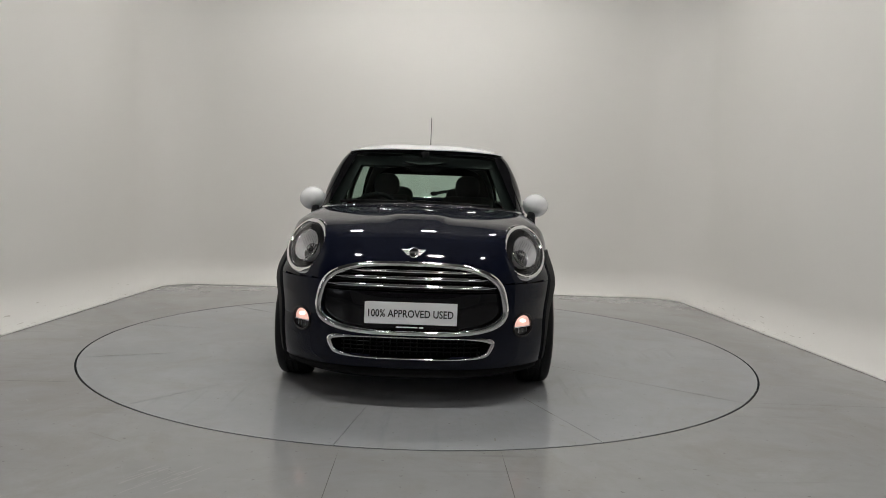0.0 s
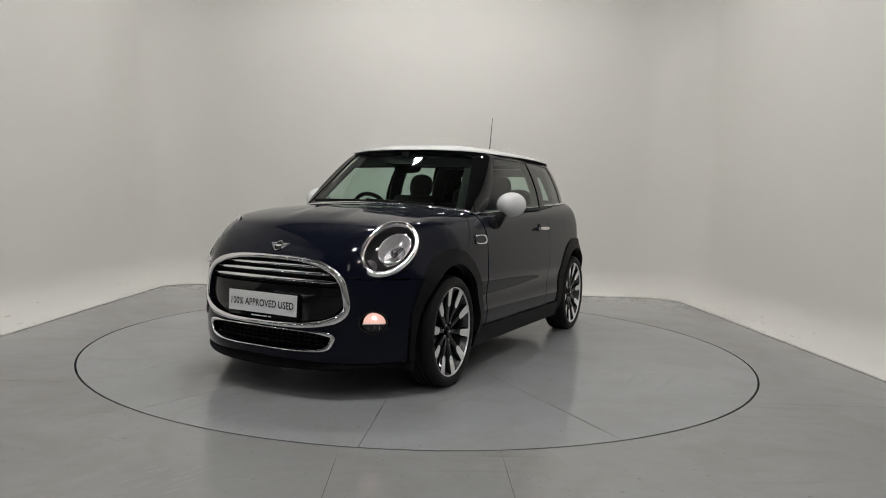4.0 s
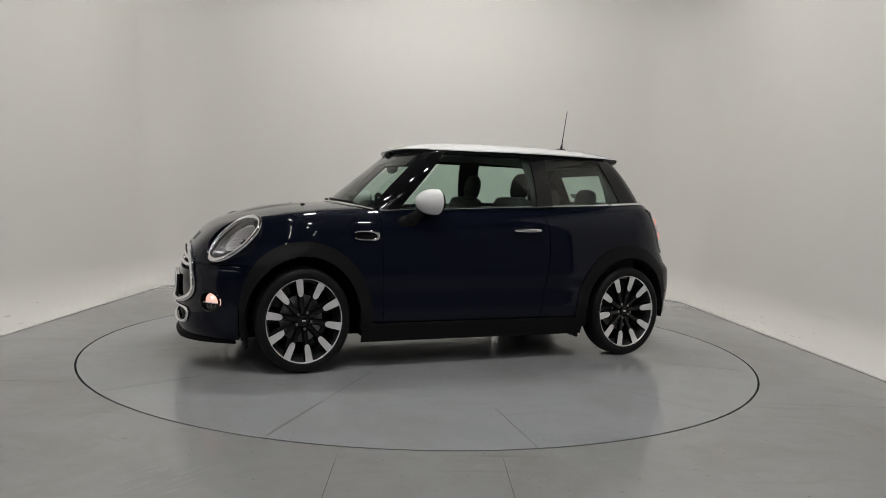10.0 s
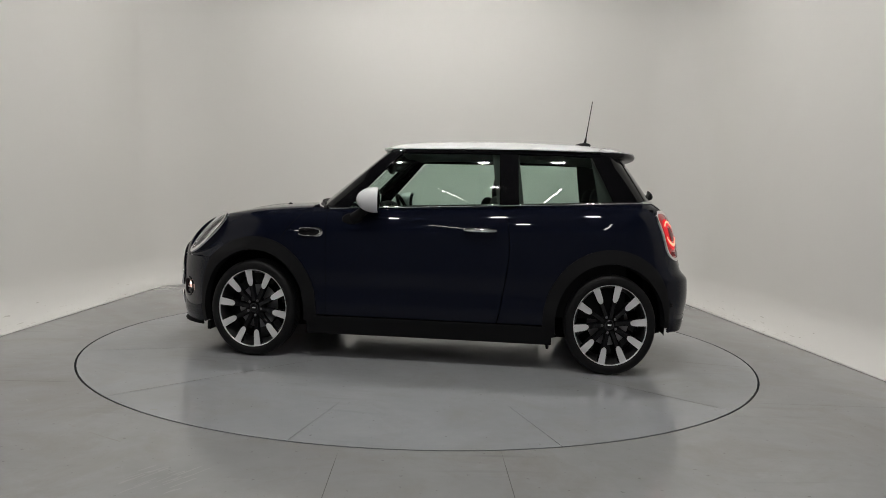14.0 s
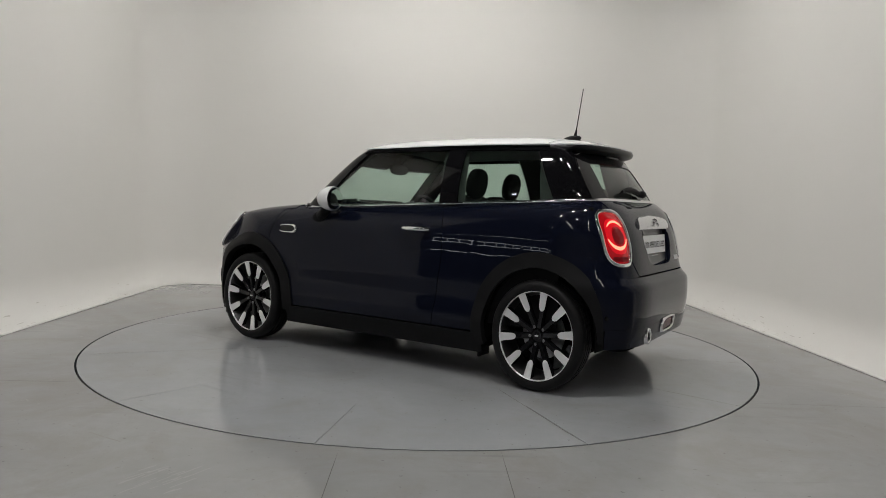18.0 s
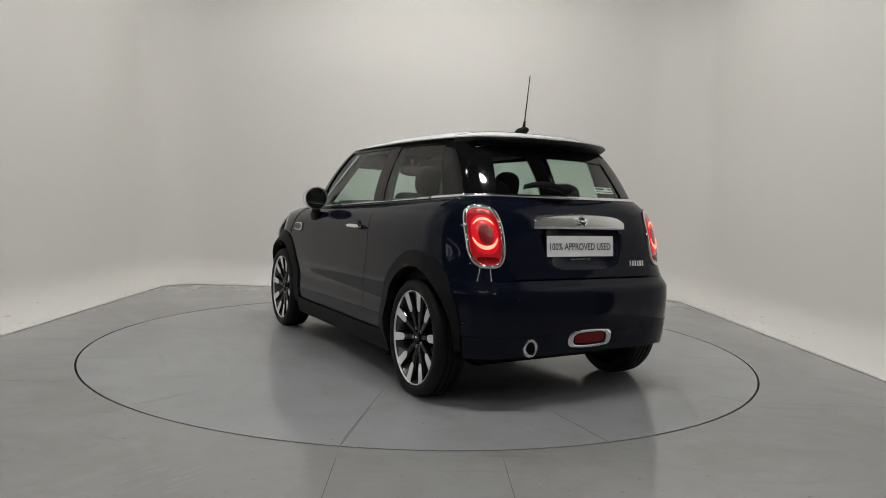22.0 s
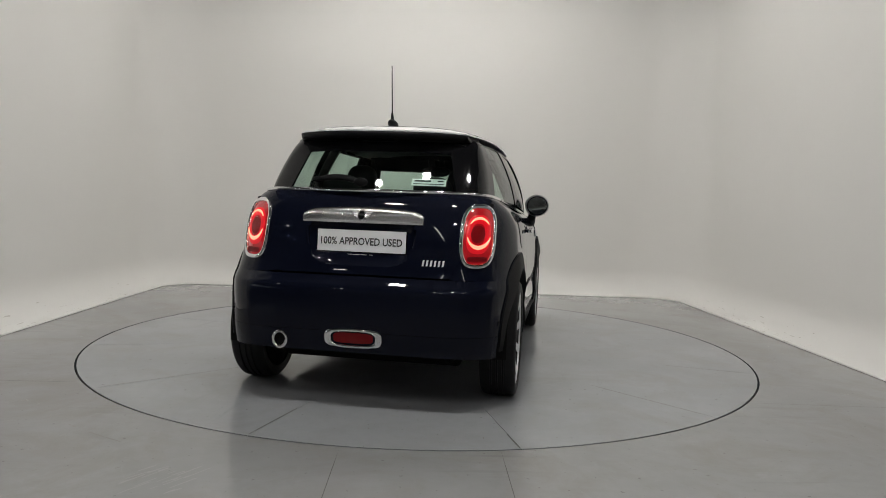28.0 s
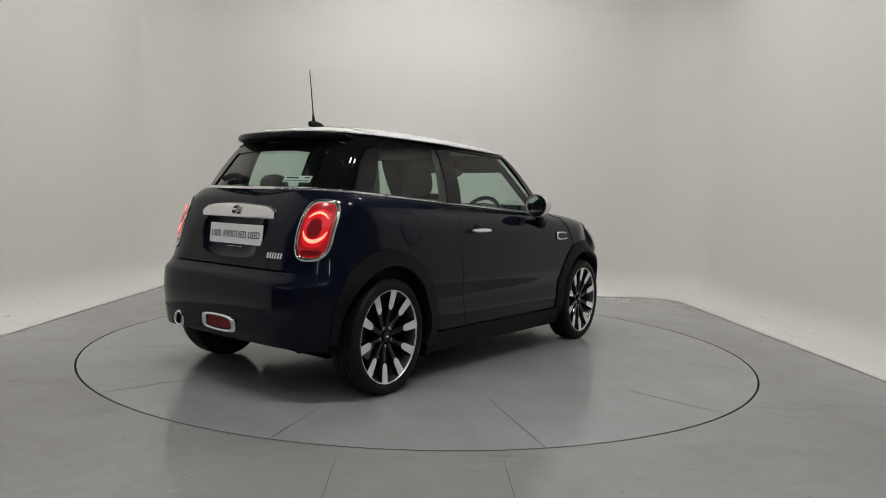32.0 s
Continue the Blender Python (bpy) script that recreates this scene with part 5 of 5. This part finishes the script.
    fin = solid("antenna", ball((0.072, 0.030, 0.024), base + (0, 0, 0.002), 20, 12, (0, 8, 0)), PLASTIC, car, label="black roof antenna")
    solid("antenna_neck", rod(0.014, 0.006, base + (-0.022, 0, 0.010), base + (-0.033, 0, 0.062), 10), PLASTIC, fin)
    solid("antenna_rod", rod(0.0042, 0.0028, base + (-0.030, 0, 0.05), base + (-0.070, 0, 0.315), 8), PLASTIC, fin)


def build_tail(car, mark):
    rings = [0.0, 0.25, 0.5, 0.75, 0.9, 1.0]
    for s in (1, -1):
        lamp = dish("tail_lamp", TAIL_AT, rings, lambda k: 0.008 * (1 - k ** 3) - 0.0005, RED, car, s, True, 64, "glowing red tail lamp in a chrome frame")
        P, N = ring_on(TAIL_AT, 72, True, s)
        tube("chrome_ring", P + N * 0.002, N, 0.024, 0.022, CHROME, lamp, label="chrome lamp frame")
        rev = (TAIL_AT[0] + 0.004, TAIL_AT[1] + 0.010, 0.062, 0.094, 2.6)
        dish("glow_ring", rev, [0.55, 0.7, 0.85, 1.0], lambda k: 0.0095 - 0.004 * (k > 0.9), RED_BRIGHT, lamp, s, True, 48, "bright red ring round the middle")
        core = (TAIL_AT[0] + 0.004, TAIL_AT[1] + 0.012, 0.036, 0.042)
        dish("lamp_core", core, [0.0, 0.6, 1.0], lambda k: 0.0115, RED_MID, lamp, s, True, 32, "dark red round middle")
        for name, t0, t1, ky, kz in (("light_guide", 196, 344, 0.058, 0.066), ("light_guide", 38, 142, 0.058, 0.072)):
            a = np.radians(span(t0, t1, 26))
            y, z = s * core[0] + ky * np.cos(a), core[1] + kz * np.sin(a)
            P = front_cast(y, z, tail=True)
            N = slope(lower, P)
            w = 0.019 * np.sin(np.linspace(0.25, math.pi - 0.25, 26)) if t0 > 180 else 0.014 * np.sin(np.linspace(0.25, math.pi - 0.25, 26))
            tube(name, P + N * 0.009, N, w, 0.006, RED_HOT, lamp, closed=False, label="bright light guide arc")
        rev = (TAIL_AT[0] + 0.006, TAIL_AT[1] - 0.108, 0.050, 0.013, 4.0)
        dish("reversing_lens", rev, [0.0, 1.0], lambda k: 0.009, RED_DARK, lamp, s, True, 24)
    # chrome bar over the plate
    y, v = np.meshgrid(span(-1, 1, 60), span(0, 1, 9), indexing="ij")
    top = 0.974 - 0.018 * np.abs(y) ** 2 - 0.022 * np.abs(y) ** 14
    zz = 0.895 + (top - 0.895) * v
    P = front_cast(y * 0.342, zz, tail=True) - np.stack([(0.014 + 0.026 * v) * (1 - 0.7 * np.abs(2 * v - 1) ** 6) * (1 - 0.4 * np.abs(y) ** 6), 0 * v, 0 * v], -1)
    sheet("tailgate_handle", P, lambda p: -p[..., 0] - 5, SOFT_CHROME, car, thick=0.03, label="broad chrome handle bar above the plate")
    # recess for the plate
    pocket = (0.0, 0.805, 0.302, 0.122, 4.0, -0.09)
    rec = dish("plate_recess", pocket, [0.0, 0.5, 0.995, 1.0], lambda k: -0.030 if k < 1 else 0.0, PAINT, car, 1, True, 60, "navy painted recess round the plate")
    P, N = ring_on(pocket, 90, True)
    tube("recess_edge", P - N * 0.010, N, 0.016, 0.026, PAINT, rec)
    number_plate(car, -1.702, 0.806, 6, -1, mark)
    winged_badge(car, (-1.72, 0.932), -1, 0.105)
    for o in [o for o in car.children if o.name.startswith("badge.")]:
        o.location.x -= 0.030
    # slanted bars for the model name
    for i in range(6):
        y0 = -0.352 - 0.0215 * i
        quad = ((0, 0), (-0.010, 0), (-0.014, 0.028), (-0.004, 0.028))
        P = front_cast(np.array([y0 + a for a, b in quad]), np.array([0.703 + b for a, b in quad]), tail=True)
        v = np.concatenate([P + (-0.001, 0, 0), P + (-0.006, 0, 0)])
        raw("name_bar", v, [(7, 6, 5, 4), (0, 1, 5, 4), (1, 2, 6, 5), (2, 3, 7, 6), (3, 0, 4, 7)], SATIN, car, "silver bar of the model name", smooth=False)
    # rear wiper and bright line under the rear window
    k = span(0, 1, 14)
    y = 0.04 + 0.28 * k
    z = 1.078 + 0.020 * np.sin(math.pi * k) + 0.010 * k
    P = cast(house, np.stack([np.full_like(y, -2.2), y, z], -1), (1, 0, 0))
    N = slope(house, P)
    w = tube("rear_wiper", P + N * 0.026, N, 0.020 + 0.018 * np.sin(math.pi * k), 0.022, PLASTIC, car, closed=False, label="black rear wiper")
    solid("wiper_hub", ball((0.026, 0.042, 0.022), P[0] + N[0] * 0.03, 14, 10), PLASTIC, w)
    tube("wiper_blade", P + N * 0.012, N, 0.010, 0.02, RUBBER, w, closed=False)
    k = span(0.700, 1.0, 40)
    both = lambda p: np.minimum(lower(p), house(p))
    P = hull_points(k, np.where(k < 0.82, belt(-1.15) + (1.050 - belt(-1.15)) * (k - 0.70) / 0.12, 1.050), both)
    P = np.concatenate([P, P[-2::-1] * (1, -1, 1)])
    N = P * (1, 1, 0) + (1.15, 0, 0)
    N /= np.linalg.norm(N, axis=1, keepdims=True)
    tube("rear_trim", P + N * 0.003 + (0, 0, 0.004), N, 0.020, 0.018, CHROME, car, closed=False, label="chrome line round the tail under the windows")
    # sticker inside the rear window
    q = cast(house, np.array([[-2.2, -0.235, 1.123], [-2.2, -0.425, 1.123], [-2.2, -0.425, 1.088], [-2.2, -0.235, 1.088]]), (1, 0, 0)) + (0.010, 0, 0)
    st = raw("sticker", q, [(0, 1, 2, 3)], PLATE_WHITE, car, "small white dealer sticker", smooth=False)
    for u0, u1, w0, w1 in ((0.08, 0.55, 0.18, 0.42), (0.05, 0.95, 0.68, 0.78), (0.75, 0.92, 0.2, 0.4)):
        e = lambda u, w: (q[0] * (1 - u) + q[1] * u) * (1 - w) + (q[3] * (1 - u) + q[2] * u) * w + (-0.002, 0, 0)
        raw("print_bar", [e(u0, w0), e(u1, w0), e(u1, w1), e(u0, w1)], [(0, 1, 2, 3)], INK, st, smooth=False)
    # rear fog lamp and tailpipe
    fog = (0.0, 0.346, 0.142, 0.040, 3.2)
    P, N = ring_on(fog, 64, True)
    lens = dish("rear_fog_lamp", (0.0, 0.346, 0.112, 0.026, 4.0), [0.0, 0.6, 1.0], lambda k: 0.004, RED_DARK, car, 1, True, 40, "dark red fog lamp in a chrome frame")
    wide = 0.016 + 0.030 * np.clip((np.abs(P[:, 1]) - 0.105) / 0.04, 0, 1)
    tube("fog_frame", P + N * 0.004, N, wide, 0.022, CHROME, lens, label="chrome frame")
    v, f = lathe([(0.029, 0.012), (0.031, 0.0), (0.040, -0.004), (0.046, 0.004), (0.045, 0.16), (0.036, 0.16), (0.032, 0.02)], 36)
    v = np.stack([v[:, 1] - 1.817, v[:, 0] + 0.420, v[:, 2] + 0.318], 1)
    pipe = raw("tailpipe", v, [q[::-1] for q in f], CHROME, car, "chrome tailpipe")
    v, f = lathe([(0.0, 0.004), (0.031, 0.004)], 24)
    raw("pipe_bore", np.stack([v[:, 1] - 1.817, v[:, 0] + 0.420, v[:, 2] + 0.318], 1), f, DARK, pipe)


def build_cabin(car):
    solid("cabin_floor", box((2.3, 1.36, 0.05), (-0.30, 0, 0.34), 0.01), DARK, car)
    dash = solid("dashboard", box((0.42, 1.34, 0.30), (0.66, 0, 0.81), 0.09, 4), PLASTIC, car, label="black dashboard")
    solid("dial_hood", ball((0.10, 0.16, 0.07), (0.50, -0.35, 0.945), 18, 12), PLASTIC, dash)
    solid("centre_dial", ball((0.05, 0.13, 0.12), (0.47, 0, 0.84), 20, 14), BLACK_GLOSS, dash)
    # steering wheel on the right
    a = np.linspace(0, 2 * np.pi, 36, endpoint=False)
    n = np.array((-0.88, 0, 0.47))
    u = np.array((0.47, 0, 0.88))
    ring = np.array([np.array((0.34, -0.36, 0.895)) + 0.183 * (math.cos(q) * np.array((0, 1.0, 0)) + math.sin(q) * u) for q in a])
    st = tube("steering_wheel", ring, np.tile(n, (36, 1)), 0.030, 0.030, PLASTIC, car, label="black steering wheel")
    solid("wheel_boss", ball((0.05, 0.075, 0.065), (0.36, -0.36, 0.885), 16, 10), PLASTIC, st)
    for e in (0.16, -0.16):
        solid("wheel_spoke", rod(0.014, 0.014, (0.36, -0.36, 0.885), (0.342, -0.36 + e, 0.895), 8), PLASTIC, st)
    # seats
    for y, dx in ((0.36, -0.09), (-0.36, 0.0)):
        seat = solid("front_seat", box((0.52, 0.50, 0.16), (-0.02 + dx, y, 0.50), 0.06, 3), SEAT_CLOTH, car, label="black cloth front seat")
        solid("backrest", box((0.15, 0.46, 0.60), (-0.31 + dx, y, 0.77), 0.07, 4, (0, -16, 0)), SEAT_CLOTH, seat)
        solid("head_rest", ball((0.052, 0.112, 0.098), (-0.440 + dx, y, 1.135), 24, 16, (0, -12, 0), 0.8), SEAT_CLOTH, seat)
        for e in (-0.06, 0.06):
            solid("post", rod(0.007, 0.007, (-0.40 + dx, y + e, 1.02), (-0.425 + dx, y + e, 1.12), 8), SATIN, seat)
    bench = solid("rear_seat", box((0.46, 1.16, 0.16), (-0.80, 0, 0.52), 0.06, 3), SEAT_CLOTH, car, label="black cloth rear bench")
    for y in (0.29, -0.29):
        solid("backrest", box((0.14, 0.56, 0.52), (-1.08, y, 0.76), 0.06, 4, (0, -18, 0)), SEAT_CLOTH, bench)
        solid("head_rest", ball((0.055, 0.125, 0.085), (-1.19, y, 1.06), 18, 12, (0, -12, 0), 0.75), SEAT_CLOTH, bench)
    solid("parcel_shelf", box((0.34, 1.08, 0.03), (-1.36, 0, 0.985), 0.01), PLASTIC, car)
    solid("boot_wall", box((0.05, 1.40, 0.62), (-1.50, 0, 0.70), 0.01), DARK, car)
    # rear-view mirror
    mir = solid("inside_mirror", ball((0.022, 0.120, 0.038), (0.42, 0.0, 1.240), 18, 12, power=0.8), PLASTIC, car, label="black inside mirror")
    solid("mirror_stalk", rod(0.014, 0.032, (0.43, 0.0, 1.26), (0.46, 0.0, 1.345), 10), PLASTIC, mir)
    # sun visors folded up against the top of the windscreen
    for s in (1, -1):
        y, v = np.meshgrid(span(0.07, 0.52, 10), span(0, 1, 5), indexing="ij")
        z = 1.247 + 0.085 * v
        P = cast(house, np.stack([np.full_like(y, 1.6), s * y, z], -1), (-1, 0, 0)) + (-0.055, 0, 0)
        sheet("sun_visor", P, house, PLASTIC, car, thick=0.014, label="black sun visor folded up")
        sheet("visor_back", P - (0.014, 0, 0), lambda p: -p[..., 0], PLASTIC, car, thick=0.002)
    # black header sheet added between the visors to block a bright gap above the mirror
    v, y = np.meshgrid(span(0, 1, 6), span(-0.16, 0.16, 9), indexing="ij")
    P = cast(house, np.stack([np.full_like(v, 1.6), y, 1.262 + 0.103 * v + 0.020 * np.abs(y / 0.16) ** 2 * (1 - v)], -1), (-1, 0, 0)) - (0.020, 0, 0.004)
    sheet("header_filler", P, house, PLASTIC, car, thick=0.010, label="black header sheet above the mirror, added to close a bright gap")
    # headliner, and trim inside the doors
    x, y = np.meshgrid(span(-1.33, 0.36, 24), span(-1, 1, 21), indexing="ij")
    edge = curve((-1.33, -0.5, 0.1, 0.36), (0.50, 0.60, 0.595, 0.53))
    P = np.stack([x, y * edge(x), roof_z(x) - 0.030 - 0.045 * np.abs(y) ** 3], -1)
    raw("headliner", P.reshape(-1, 3), [q[::-1] for q in grid_faces(24, 21)], TRIM_GREY, car, "grey cloth headliner")
    for m in (False, True):
        for x0, x1 in ((-0.64, -0.46), (-1.36, -1.16)):
            P = side_points(lambda v: x0 + 0.05 * v, lambda v: x1 + 0.06 * v, lambda x: belt(x) - 0.01, lambda x: const(1.345)(x), 8, 10, house) - (0, 0.045, 0)
            sheet("pillar_trim", P, house, TRIM_MID, car, thick=0.01, mirror=m, label="grey pillar trim")
        v, k = np.meshgrid(span(0, 1, 14), span(0, 1, 5), indexing="ij")
        P = cast(house, np.stack([np.full_like(v, 1.6), (0.612 - 0.150 * v) * (1 - k) + (0.705 - 0.165 * v) * k, 0.965 + 0.395 * v], -1), (-1, 0, 0))
        sheet("pillar_trim", P, house, PLASTIC, car, offset=-0.035, thick=0.01, mirror=m)
        P = side_points(const(-1.35), const(0.74), const(0.33), lambda x: belt(x) - 0.002, 30, 10, lower) - (0, 0.075, 0)
        sheet("door_card", P, lower, PLASTIC, car, thick=0.01, mirror=m)


def build_car():
    car = tagged(new("car"), "navy hatchback with white roof and mirrors on the turntable", "car")
    mark = text_mesh("100% APPROVED USED")
    build_panels(car)
    build_house(car)
    build_cabin(car)
    build_front(car, mark)
    build_sides(car)
    build_tail(car, mark)
    shared = {}
    for (x, s), phase in zip(WHEELS, (9, 19, 29, 11)):
        build_wheel(car, x, s, phase if s > 0 else 180 - phase, shared)
    return car


def motions():
    rows = [(float(t), pose(0, 0, 0, 0, 0, a)) for t, a in HEADINGS]
    walk(TABLE, rows)
    walk(CAR, rows)


build_room()
build_lamps()
wall_smudges()
TABLE = build_turntable()
CAR = build_car()
motions()
